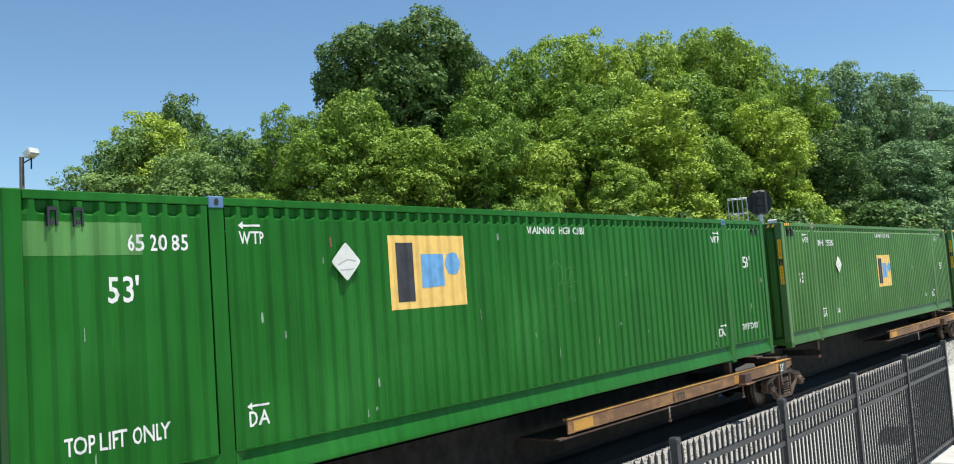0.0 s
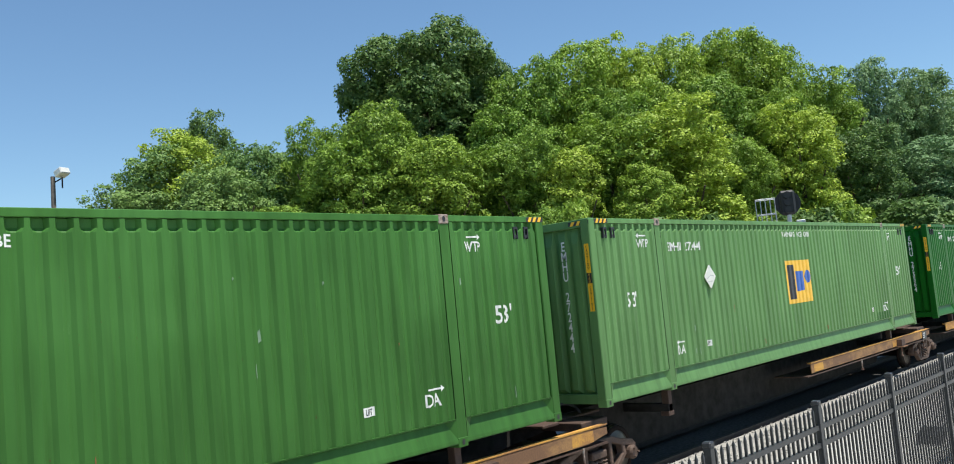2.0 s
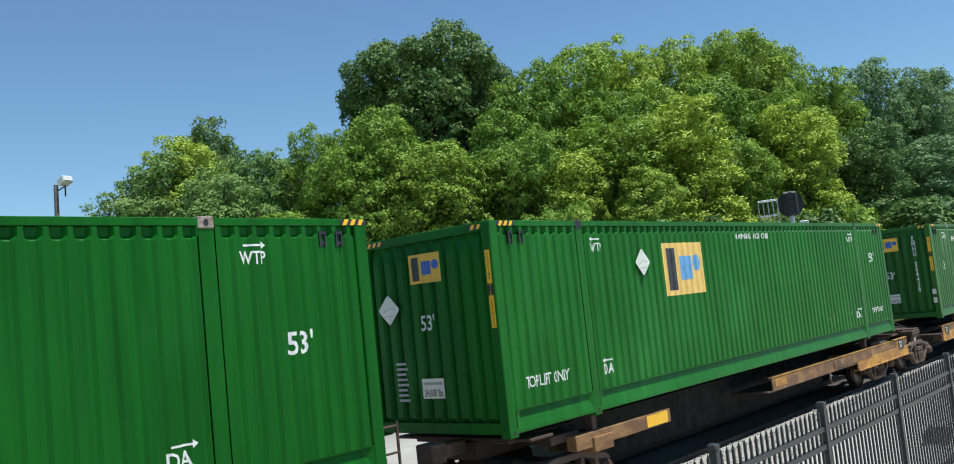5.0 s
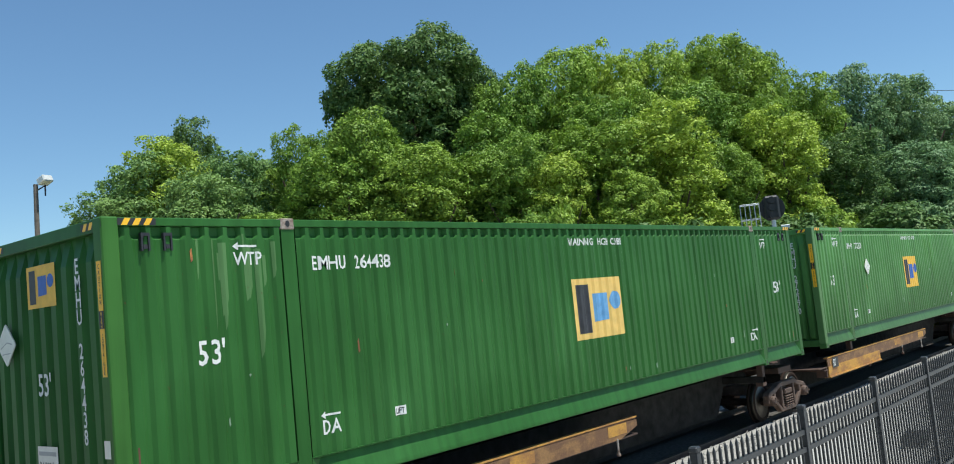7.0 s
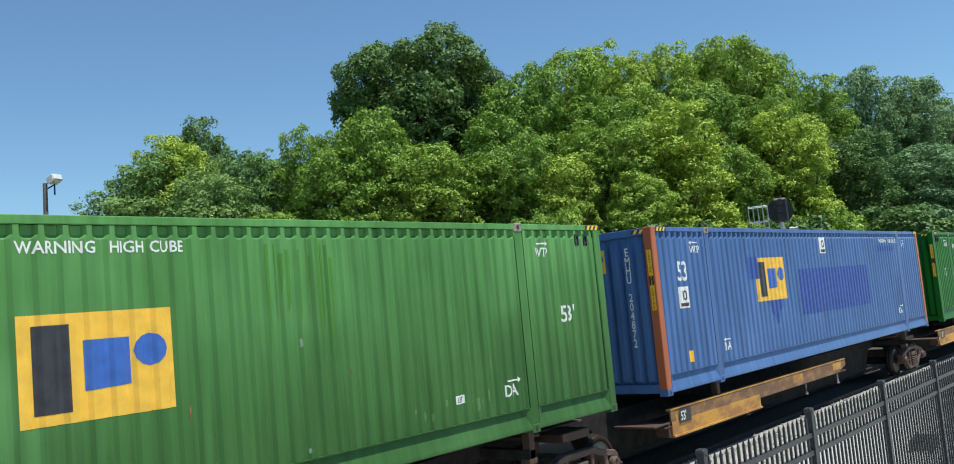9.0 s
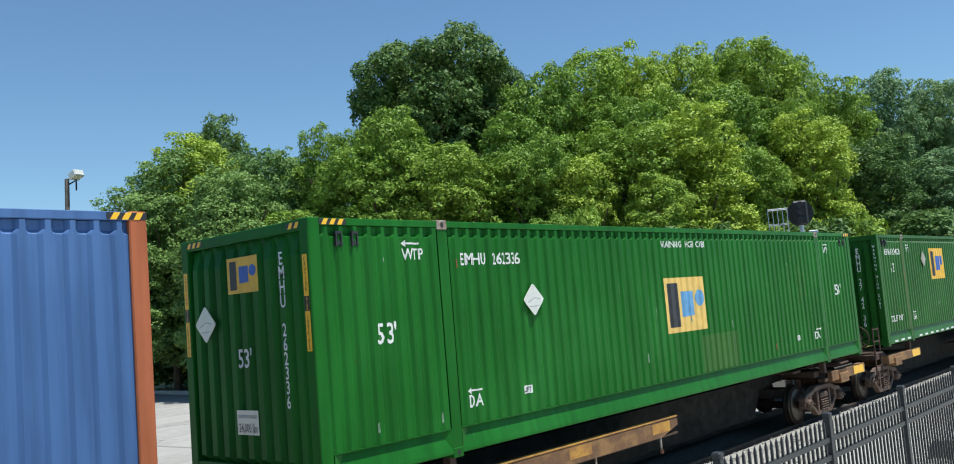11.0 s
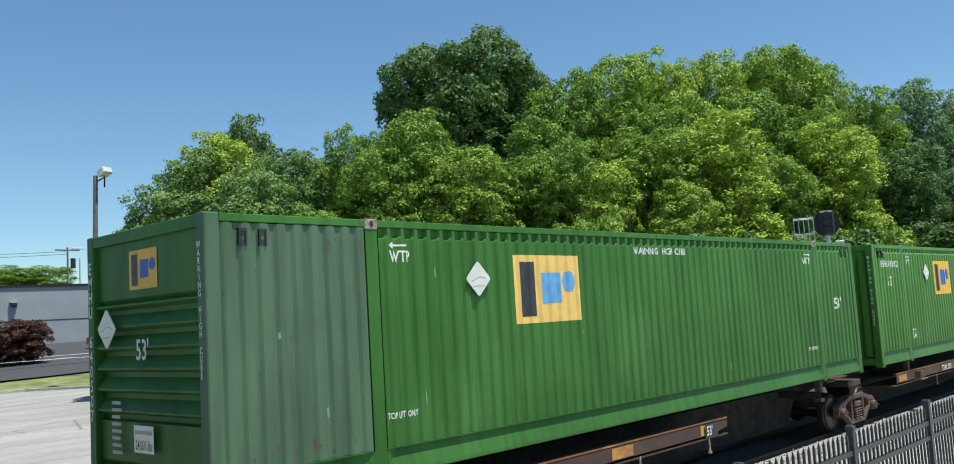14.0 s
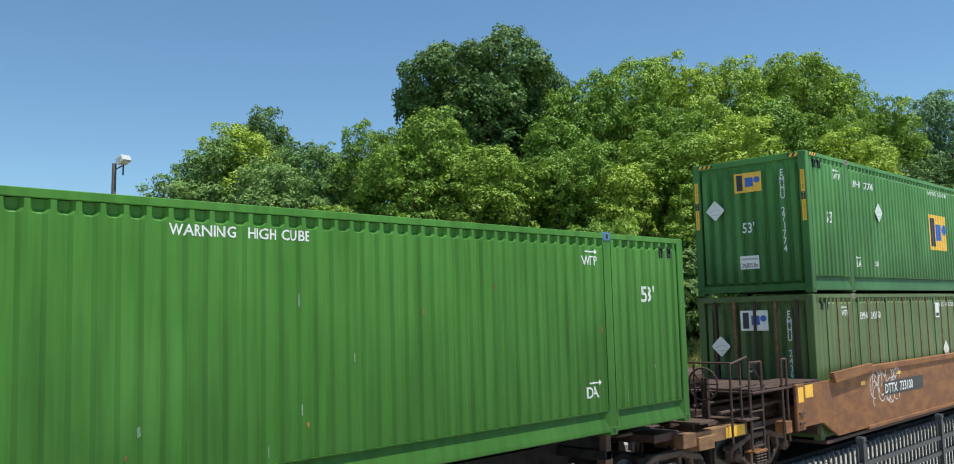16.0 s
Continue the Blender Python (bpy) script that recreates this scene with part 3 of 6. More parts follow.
def truck(car, x):
    """A two-axle truck under a car: cast side frames, springs, bolster and turning wheelsets."""
    dz = RAIL_Z
    for s in (-1, 1):
        def frame_side():
            """Cast side frame: an arched top chord, a dropped lower chord, slim columns and open windows between."""
            bm = bmesh.new()
            prism_xz(bm, [(-1.04, 0.46), (-1.06, 0.55), (-0.98, 0.62), (-0.62, 0.69), (-0.40, 0.76), (0.40, 0.76), (0.62, 0.69), (0.98, 0.62), (1.06, 0.55), (1.04, 0.46), (0.92, 0.53), (0.60, 0.59), (0.38, 0.66), (-0.38, 0.66), (-0.60, 0.59), (-0.92, 0.53)], -0.07, 0.07)
            prism_xz(bm, [(-0.74, 0.63), (-0.78, 0.42), (-0.40, 0.13), (0.40, 0.13), (0.78, 0.42), (0.74, 0.63), (0.65, 0.60), (0.68, 0.45), (0.36, 0.215), (-0.36, 0.215), (-0.68, 0.45), (-0.65, 0.60)], -0.065, 0.065)
            for q in (-1, 1):
                prism_xz(bm, [(q * 0.30, 0.20), (q * 0.38, 0.20), (q * 0.37, 0.68), (q * 0.29, 0.68)][::q], -0.075, 0.075)
                prism_xz(bm, [(q * 1.00, 0.38), (q * 1.05, 0.38), (q * 1.05, 0.50), (q * 0.98, 0.54)][::q], -0.06, 0.06)
            bmesh.ops.recalc_face_normals(bm, faces=bm.faces[:])
            bmesh.ops.bevel(bm, geom=bm.edges[:], offset=0.014, segments=1, affect="EDGES", clamp_overlap=True)
            return bm
        f = put("side_frame", shared("side_frame", frame_side), TRUCK_STEEL, car, Matrix.Translation((x, s * 1.0, dz)))
        def spring():
            bm = bmesh.new()
            for k in range(5):
                lathe_ring(bm, 0.05, 0.013, 0.24 + k * 0.05)
            return bm
        for k in (-0.13, 0.0, 0.13):
            put("spring", shared("spring", spring), TRUCK_STEEL, f, Matrix.Translation((k, s * 0.05, 0)))
        put("bolster_end", shared("bolster_end", lambda: boxes((-0.20, 0.20, -0.09, 0.09, 0.48, 0.60), bevel=0.02)), TRUCK_STEEL, f)
        for k in (-0.89, 0.89):
            def cap():
                bm = lathe_y(bmesh.new(), [(-0.15, 0.045), (-0.15, 0.085), (-0.11, 0.11), (0.10, 0.11)], 16)
                for j in range(3):
                    a = j * 2.094
                    tube(bm, (math.cos(a) * 0.07, -0.18, math.sin(a) * 0.07), (math.cos(a) * 0.07, -0.15, math.sin(a) * 0.07), 0.02, n=6)
                return bm
            put("bearing_cap", shared("bearing_cap", cap), TRUCK_STEEL, f, Matrix.Translation((k, 0, 0.43)) @ Matrix.Diagonal((1, -s, 1, 1)))
    put("bolster", shared("bolster", lambda: boxes((-0.2, 0.2, -0.95, 0.95, 0.46, 0.68), bevel=0.02)), TRUCK_STEEL, car, Matrix.Translation((x, 0, dz)))
    for k in (-0.89, 0.89):
        def wheelset():
            bm = bmesh.new()
            for s in (-1, 1):
                lathe_y(bm, [(s * 0.66, 0.08), (s * 0.67, 0.34), (s * 0.655, 0.36), (s * 0.655, 0.40)][::1], 28)
            tube(bm, (0, -0.9, 0), (0, 0.9, 0), 0.08, n=12)
            for s in (-1, 1):
                for j in range(3):
                    a = j * 2.094
                    box(bm, math.cos(a) * 0.2 - 0.03, math.cos(a) * 0.2 + 0.03, s * 0.77 - 0.04, s * 0.77 + 0.01, math.sin(a) * 0.2 - 0.03, math.sin(a) * 0.2 + 0.03)
            return bm
        w = put("wheelset", shared("wheelset", wheelset), WHEEL_DARK, car, Matrix.Translation((x + k, 0, 0.42 + dz)))
        for s in (-1, 1):
            put("wheel", shared("wheel", lambda: lathe_y(bmesh.new(), [(-0.012, 0.30), (-0.012, 0.455), (0.022, 0.45), (0.036, 0.425), (0.125, 0.418), (0.13, 0.34), (0.06, 0.30)], 32), True), WHEEL_DARK, w, Matrix.Translation((0, s * 0.70, 0)) @ Matrix.Diagonal((1, s, 1, 1)))
            put("tread", shared("tread", lambda: lathe_y(bmesh.new(), [(0.030, 0.424), (0.034, 0.428), (0.118, 0.4215), (0.122, 0.418)], 36), True), WHEEL_STEEL, w, Matrix.Translation((0, s * 0.70, 0)) @ Matrix.Diagonal((1, s, 1, 1)), "bright worn running tread")
        SPINS.append(w)


def lathe_ring(bm, R, r, z, n=12, m=5):
    rings = []
    for i in range(n):
        a = i * 2 * math.pi / n
        rings.append([bm.verts.new(((R + r * math.cos(b)) * math.cos(a), (R + r * math.cos(b)) * math.sin(a), z + r * math.sin(b))) for b in [j * 2 * math.pi / m for j in range(m)]])
    for i in range(n):
        p, q = rings[i], rings[(i + 1) % n]
        for j in range(m):
            bm.faces.new((p[j], q[j], q[(j + 1) % m], p[(j + 1) % m]))


def side_lettering(parent, text, x, z, height, y, material=WHITE, squeeze=0.75):
    bm = drape(text, x, z, height, squeeze, False, False)
    for v in bm.verts:
        v.co.y += y
    return piece_parts(bm, material, parent)


def spine_unit(xa, xb, r0, r1, label, thick=0.0, rail_paint=None, front_truck=False, rear_truck=True, mark="", size_mark=True, seats=(), coupler_front=False, coupler_rear=False, ladders=False, sill_front=True, sill_rear=True):
    """One unit of an articulated spine car, from truck centre xa to xb, with trailer platforms along r0 to r1."""
    c = thing("spine_car", label, "rail car", "articulated spine car units", at=pose(xa, TRACK_Y, 0))
    MOVES.append(c)
    n = xb - xa
    bm = bmesh.new()
    prism_xz(bm, [(0.25, 0.72), (0.25, 0.92), (1.6, 0.92), (2.3, 0.84), (n - 2.3, 0.84), (n - 1.6, 0.92), (n - 0.25, 0.92), (n - 0.25, 0.72), (n - 1.5, 0.62), (n - 1.9, 0.06), (1.9, 0.06), (1.5, 0.62)], -0.28, 0.28)
    part("centre_sill", bm, UNDERCAR_SHADE, c, "centre sill coloured black for the shade under the car")
    rp = rail_paint or CAR_YELLOW
    a, b = r0 - xa, r1 - xa
    for s in (-1, 1):
        bm = bmesh.new()
        y = s * 1.21
        lw = 0.53 if thick else 0.585
        prism_xz(bm, [(a, lw), (a, 0.775), (b - 0.5, 0.775), (b, 0.76), (b, 0.66), (b - 0.5, lw)], y - 0.012, y + 0.012)
        box(bm, a, b, min(y, y - s * 0.07), max(y, y - s * 0.07), 0.775, 0.80)
        rl = part("side_rail", bm, CAR_TAN if thick or rp is CAR_ORANGE else (CAR_RUST if rp is OXIDE else rp), c, "weathered yellow trailer platform rail")
        part("rail_flange", boxes((a - 0.005, b + 0.005, min(y + s * 0.016, y - s * 0.075), max(y + s * 0.016, y - s * 0.075), 0.795, 0.815)), CAR_ORANGE if rp is OXIDE else CAR_YELLOW, rl)
        for k in (0.15, 0.62 * (b - a), 0.9 * (b - a)):
            part("yellow_patch", flat([rect(a + k, a + k + 0.55, 0.60, 0.765)], 0, False) if s < 0 else flat([rect(a + k, a + k + 0.55, 0.60, 0.765)], 0, False), CAR_YELLOW, rl).matrix_basis = Matrix.Translation((0, y + s * 0.015, 0))
        if thick:
            bm = boxes((a, a + thick, y - 0.02, y + 0.02, 0.36, 0.60), (a, a + thick, min(y + s * 0.05, y - s * 0.1), max(y + s * 0.05, y - s * 0.1), 0.34, 0.37)) if thick > 0 else boxes((b + thick, b + 0.0, y - 0.02, y + 0.02, 0.36, 0.60), (b + thick, b, min(y + s * 0.05, y - s * 0.1), max(y + s * 0.05, y - s * 0.1), 0.34, 0.37))
            part("deep_rail", bm, CAR_YELLOW, c, "yellow deep section of the platform rail")
        if thick > 0:
            part("cross_beam", boxes((a - 0.55, a - 0.02, min(y, y - s * 0.8), max(y, y - s * 0.8), 0.575, 0.605), (a - 0.10, a - 0.04, min(y, y - s * 0.25), max(y, y - s * 0.25), 0.36, 0.58), bevel=0.006), CAR_RUST, c)
        for k in (0.35, 0.7, 0.93):
            x = a + (b - a) * k
            part("hanger", tube(tube(bmesh.new(), (x, y, 0.30), (x, y, 0.55), 0.018, n=6), (x, y, 0.28), (x, y, 0.32), 0.035, n=6), CASTING, c)
    part("platform", boxes((a - 0.25, b, -1.22, -0.45, 0.52, 0.545), (a - 0.25, b, 0.45, 1.22, 0.52, 0.545)), CAR_RUST, c, "brown steel trailer platform")
    for x in seats:
        for s in (-1, 1):
            k = part("container_bracket", boxes((x - xa - 0.07, x - xa + 0.07, min(s * 0.28, s * 1.19), max(s * 0.28, s * 1.10), 0.68, 0.82), bevel=0.01), UNDERCAR_SHADE, c)
            part("pedestal", boxes((x - xa - 0.06, x - xa + 0.06, min(s * 1.06, s * 1.19), max(s * 1.06, s * 1.19), 0.64, 1.05), (x - xa - 0.09, x - xa + 0.09, min(s * 1.03, s * 1.192), max(s * 1.03, s * 1.192), 0.62, 0.70), bevel=0.008), CAR_RUST, k)
            q = x - xa + 0.42
            if not thick and a < q < b:
                bm = bmesh.new()
                prism_xz(bm, [(q - 0.17, 0.585), (q + 0.17, 0.585), (q + 0.13, 0.765), (q - 0.13, 0.765)], min(s * 1.226, s * 1.36), max(s * 1.226, s * 1.36))
                rb = part("rail_box", bm, CAR_RUST, c, "brown steel box on the rail")
                part("base_plate", boxes((q - 0.22, q + 0.22, min(s * 1.226, s * 1.41), max(s * 1.226, s * 1.41), 0.560, 0.582)), CAR_TAN, rb)
    if mark:
        bg = part("mark_field", flat([rect(a + 3.4, a + 6.0, 0.59, 0.768)], 0, False), CAR_TAN if mark == "TTX" else OXIDE if rp is OXIDE else BLACK, c)
        bg.matrix_basis = Matrix.Translation((0, -1.24, 0))
        side_lettering(bg, mark, a + 3.5, 0.61, 0.13, -0.003, BLACK if mark == "TTX" else WHITE, 0.9)
    if size_mark:
        x = a + 0.25 if thick > 0 else b - 0.8
        bg = part("size_field", flat([rect(x, x + 0.42, 0.545, 0.78)], 0, False), BLACK, c)
        bg.matrix_basis = Matrix.Translation((0, -1.245, 0))
        side_lettering(bg, "53'", x + 0.05, 0.59, 0.15, -0.003)
    for x, want, coup in ((0.0, front_truck, coupler_front), (n, rear_truck, coupler_rear)):
        if want:
            truck(c, x)
            part("truck_deck", boxes((x - 0.9, x + 0.9, -0.55, 0.55, 0.86, 0.90), (x - 0.35, x + 0.35, -1.05, 1.05, 0.74, 0.87), (x - 1.1, x - 0.7, -0.9, 0.9, 0.90, 0.95), bevel=0.012), CAR_RUST, c, "brown steel deck over the truck")
            hose = bmesh.new()
            rings = []
            for k in range(11):
                q = k * math.pi / 10
                p = Vector((x - 0.28 * math.cos(q), -0.3 - 0.03 * k, 0.93 + 0.17 * math.sin(q)))
                u, w = Vector((-math.cos(q), 0, math.sin(q))), Vector((0, 1, 0))
                rings.append([hose.verts.new(p + 0.024 * (u * math.cos(m * math.pi / 3) + w * math.sin(m * math.pi / 3))) for m in range(6)])
            for r0_, r1_ in zip(rings, rings[1:]):
                for m in range(6):
                    hose.faces.new((r0_[m], r0_[m - 1], r1_[m - 1], r1_[m]))
            part("air_hose", hose, DARK_STEEL, c, "black rubber brake hose")
        if coup:
            s = 1 if x > 0 else -1
            part("coupler", boxes((min(x, x + s * 1.75), max(x, x + s * 1.75), -0.09, 0.09, 0.76, 0.96), (min(x + s * 1.55, x + s * 1.85), max(x + s * 1.55, x + s * 1.85), -0.16, 0.16, 0.72, 1.0), bevel=0.02), TRUCK_STEEL, c)
            end = part("end_platform", boxes((min(x + s * 0.6, x + s * 1.1), max(x + s * 0.6, x + s * 1.1), -1.3, 1.3, 0.94, 0.98), (min(x, x + s * 1.1), max(x, x + s * 1.1), -0.3, 0.3, 0.66, 0.94), bevel=0.008), CAR_RUST, c)
            lo, hi = (x + 0.2, x + 2.3) if s > 0 else (x, x + 2.7)
            for q in (-1, 1) if (sill_rear if s > 0 else sill_front) else ():
                es = part("end_sill", boxes((lo, hi, min(q * 1.05, q * 1.23), max(q * 1.05, q * 1.23), 0.60, 0.82), (lo + 0.4, lo + 0.9, min(q * 0.4, q * 1.27), max(q * 0.4, q * 1.27), 0.52, 0.74), bevel=0.01), CAR_TAN, c)
                part("yellow_patch", boxes((hi - 0.75, hi - 0.1, min(q * 1.228, q * 1.234), max(q * 1.228, q * 1.234), 0.62, 0.80)), STICKER, es)
            if not ladders:
                continue
            rails = bmesh.new()
            for y in (-1.25, 1.25):
                tube(rails, (x + s * 1.05, y, 0.3), (x + s * 1.05, y, 1.6), 0.02, n=6)
                tube(rails, (x + s * 0.65, y, 0.3), (x + s * 0.65, y, 1.6), 0.02, n=6)
                for z in (0.35, 0.65, 1.25, 1.55):
                    tube(rails, (x + s * 0.65, y, z), (x + s * 1.05, y, z), 0.016, n=6)
            part("ladder_rail", rails, CAR_RUST, end)
            hand_brake(c, x + s * 0.85, -0.8, 1.35)
    return c


def hand_brake(c, x, y, z):
    bm = bmesh.new()
    n = 24
    for i in range(n):
        a, b = i * 2 * math.pi / n, (i + 1) * 2 * math.pi / n
        tube(bm, (x, y + 0.28 * math.cos(a), z + 0.28 * math.sin(a)), (x, y + 0.28 * math.cos(b), z + 0.28 * math.sin(b)), 0.018, n=6)
    for i in range(4):
        a = i * math.pi / 4
        tube(bm, (x, y - 0.28 * math.cos(a), z - 0.28 * math.sin(a)), (x, y + 0.28 * math.cos(a), z + 0.28 * math.sin(a)), 0.012, n=6)
    part("hand_brake_wheel", bm, CAR_RUST, c)
    part("brake_post", boxes((x + 0.02, x + 0.10, y - 0.06, y + 0.06, 0.9, z + 0.1)), CAR_RUST, c)


LBL = "weathered articulated spine car unit carrying one container"
CA = (3.21, 20.45, 37.76, 56.17, 74.49, 95.27, 112.86, 130.61, 148.58, 166.73, 185.18, 202.58)
TR = (3.05, 20.4, 37.75, 55.1, 71.5, 89.7)
TR2 = (93.3, 110.8, 128.2, 145.6, 162.7)
TR3 = (166.8, 184.1, 201.4, 218.4)


def seats(k):
    return (CA[k] + P1, CA[k] + P2)


spine_unit(TR[0], TR[1], 11.3, 20.5, LBL, rail_paint=CAR_ORANGE, seats=seats(0), mark="TTX", size_mark=True)
spine_unit(TR[1], TR[2], 28.6, 37.8, LBL, rail_paint=CAR_ORANGE, seats=seats(1), mark="TTX", size_mark=False)
spine_unit(TR[2], TR[3], 46.0, 55.3, LBL, rail_paint=CAR_ORANGE, seats=seats(2), size_mark=True)
spine_unit(TR[3], TR[4], 57.2, 66.3, LBL, seats=seats(3), mark="TTAX  553660", coupler_rear=True, ladders=True)
spine_unit(76.0, TR[5], 82.8, 91.75, LBL, thick=-4.0, seats=seats(4), mark="TTX", front_truck=True, coupler_front=True, coupler_rear=True, sill_rear=False)
spine_unit(TR2[0], TR2[1], 95.35, 104.1, LBL, thick=4.0, seats=seats(5), front_truck=True, coupler_front=True, sill_front=False)
spine_unit(TR2[1], TR2[2], 113.0, 121.8, LBL, thick=4.0, seats=seats(6))
spine_unit(TR2[2], TR2[3], 130.75, 139.4, LBL, thick=3.6, seats=seats(7))
spine_unit(TR2[3], TR2[4], 148.0, 156.0, LBL, thick=3.6, seats=seats(8), coupler_rear=True)
spine_unit(TR3[0], TR3[1], 175.0, 184.0, LBL, rail_paint=OXIDE, seats=seats(9), front_truck=True, coupler_front=True, ladders=True, mark="TTAX  355")
spine_unit(TR3[1], TR3[2], 186.0, 195.1, LBL, rail_paint=OXIDE, seats=seats(10))
last_unit = spine_unit(TR3[2], TR3[3], 203.6, 212.3, LBL, rail_paint=OXIDE, seats=seats(11), coupler_rear=True, mark="TTAX  355")

# ---- containers ----
G_MID = container_paint("green_enamel", (0.015, 0.128, 0.015))
G_WOOD = container_paint("forest_green_enamel", (0.022, 0.108, 0.016))
G_DULL = container_paint("dull_green_enamel", (0.052, 0.154, 0.032), top_tone=0.1)
G_PALE = container_paint("chalky_green_enamel", (0.115, 0.238, 0.080), 0.12, top_tone=0.08)
G_DEEP = container_paint("deep_green_enamel", (0.009, 0.108, 0.010), 0.12, 0.02)
G_FADE = container_paint("faded_green_enamel", (0.078, 0.202, 0.056), 0.3, top_tone=0.34)
G_FRESH = container_paint("bright_green_enamel", (0.066, 0.186, 0.032), 0.15, 0.03, top_tone=0.22)
G_OLIVE = container_paint("olive_green_enamel", (0.108, 0.156, 0.056), 0.2, 0.08)
G_SOFT = container_paint("worn_green_enamel", (0.034, 0.124, 0.027), 0.25, 0.07)
G_POST = container_paint("chalky_post_enamel", (0.095, 0.200, 0.070), 0.2, 0.1)
GREY_GREEN = container_paint("grey_green_primer", (0.088, 0.150, 0.088), 0.2, 0.13)
BLUE = container_paint("blue_enamel", (0.074, 0.148, 0.325), 0.15, 0.04)
BRICK_RED = container_paint("red_primer", (0.42, 0.13, 0.06), 0.15, 0.1)
SCRAPE = plain("scraped_paint", (0.20, 0.30, 0.19), 0.6, 0.1, 0.3, 12)
BLUE_PATCH = plain("blue_patch", (0.020, 0.062, 0.27), 0.45, 0, 0.15, 3)
BLUE_STEEL = plain("blue_casting", (0.10, 0.20, 0.34), 0.5, 0.2, 0.2)


def streaks(seed, x0, x1, z0, z1, n, material, wide=0.035):
    """Runs of old pale paint down the side."""
    def make(c):
        rnd = random.Random(seed)
        for k in range(n):
            x = x0 + (x1 - x0) * rnd.random()
            w, top, low = 0.012 + wide * rnd.random(), z1 - 0.25 * rnd.random(), z0 + (z1 - z0) * 0.7 * rnd.random()
            low, top = min(low, top), max(low, top)
            h = top - low
            part("paint_run", flat([[(x, low), (x + w * 0.5, low + 0.06 * h), (x + w, low + 0.25 * h), (x + w * 1.1, top), (x - w * 0.1, top), (x - w * 0.05, low + 0.3 * h)]], 0.0014 + 0.00011 * k + 0.000037 * (seed % 3)), material, c, "pale streak of old paint")
    return make


def scribble(seed, x0, x1, z0, z1, n, material, thick=0.006):
    """A faint hand-drawn scrawl sprayed on the side."""
    def make(c):
        rnd = random.Random(seed)
        bm = bmesh.new()
        for k in range(n):
            cx, cz, r = x0 + (x1 - x0) * rnd.random(), z0 + (z1 - z0) * rnd.random(), 0.06 + 0.10 * rnd.random()
            a0, a1 = rnd.random() * 6, 1.5 + rnd.random() * 3.5
            pts = [(cx + r * math.cos(a0 + a1 * i / 10), cz + 1.4 * r * math.sin(a0 + a1 * i / 10)) for i in range(11)]
            for p, q in zip(pts, pts[1:]):
                d = Vector((q[0] - p[0], q[1] - p[1])).normalized() * thick
                bm.faces.new([bm.verts.new((u, 0, w)) for u, w in ((p[0] + d.y, p[1] - d.x), (q[0] + d.y, q[1] - d.x), (q[0] - d.y, q[1] + d.x), (p[0] - d.y, p[1] + d.x))])
        part("scrawl", press(bm, x0 - 0.3, x1 + 0.3, 0.0022), material, c, "faint sprayed scrawl")
    return make


def post_labels(c):
    for z in (0.48, 0.74):
        part("post_label", swap_end(flat([rect(-0.17, -0.06, z, z + 0.16)], 0.003, False), 0), PLACARD, c, "worn white label")


def scuffs(seed, n=26):
    """Scraped bare-metal marks low on the side and on the rails."""
    def make(c):
        rnd = random.Random(seed)
        for k in range(n):
            x, z = 0.3 + rnd.random() * (CL - 0.6), 0.40 + rnd.random() ** 2 * 2.1
            w, t = 0.01 + 0.02 * rnd.random(), 0.03 + 0.14 * rnd.random()
            part("scuff", flat([[(x, z), (x + w, z + 0.02), (x + w * 0.7, z + t), (x - w * 0.2, z + t * 0.8)]], 0.0032 + 0.00006 * k), rnd.choice((SCRAPE, SCRAPE, CAR_ORANGE)), c, "scraped paint mark")
    return make


def rust_seam(c):
    part("rust_seam", boxes((P1 - 0.118, P1 - 0.092, 0.003, 0.03, 0.36, CH - 0.1)), CAR_ORANGE, c, "rusty vertical seam")


def patch(x0, x1, z0, z1, material, name="repainted_patch"):
    return lambda c: part(name, flat([rect(x0, x1, z0, z1)], 0.0016), material, c, "repainted patch of another shade")


LC = "green ribbed steel container with white lettering"
Z0 = 1.05
container("shipping_container", CA[0], Z0, G_MID, "green ribbed steel container with a lighter repainted front corner", "65 20 85", "a", top_lift=True, casting_paint=BLUE_STEEL, extra=(patch(0.17, 1.25, 2.32, 2.62, G_FADE), scribble(2, 7.9, 8.5, 1.6, 2.0, 9, G_FADE, 0.005), scuffs(21)), stripes=False)
container("shipping_container", CA[1], Z0, G_DULL, LC + ", dull paint", "EMHU  250396", "b", post_paint=G_POST, extra=(scuffs(22, 14),))
container("shipping_container", CA[2], Z0, G_PALE, "pale sun-faded green ribbed steel high-cube container", "EMHU  272444", "b", pale=False, extra=(scuffs(23, 12), patch(12.9, 13.95, 0.36, 0.55, G_FADE)))
container("shipping_container", CA[3], Z0, G_DEEP, "deep green ribbed container with a bright yellow logo square", "EMHU  275564", "b", pale=False, logo=(4.46, 5.87, 1.61, 2.53), diamond=(3.7, 1.84))
container("shipping_container", CA[4], Z0, G_MID, LC + ", streaked low on one end", "", "a", top_lift=True, casting_paint=DARK_STEEL, extra=(streaks(8, 11.6, 13.2, 0.38, 0.8, 10, G_PALE),))
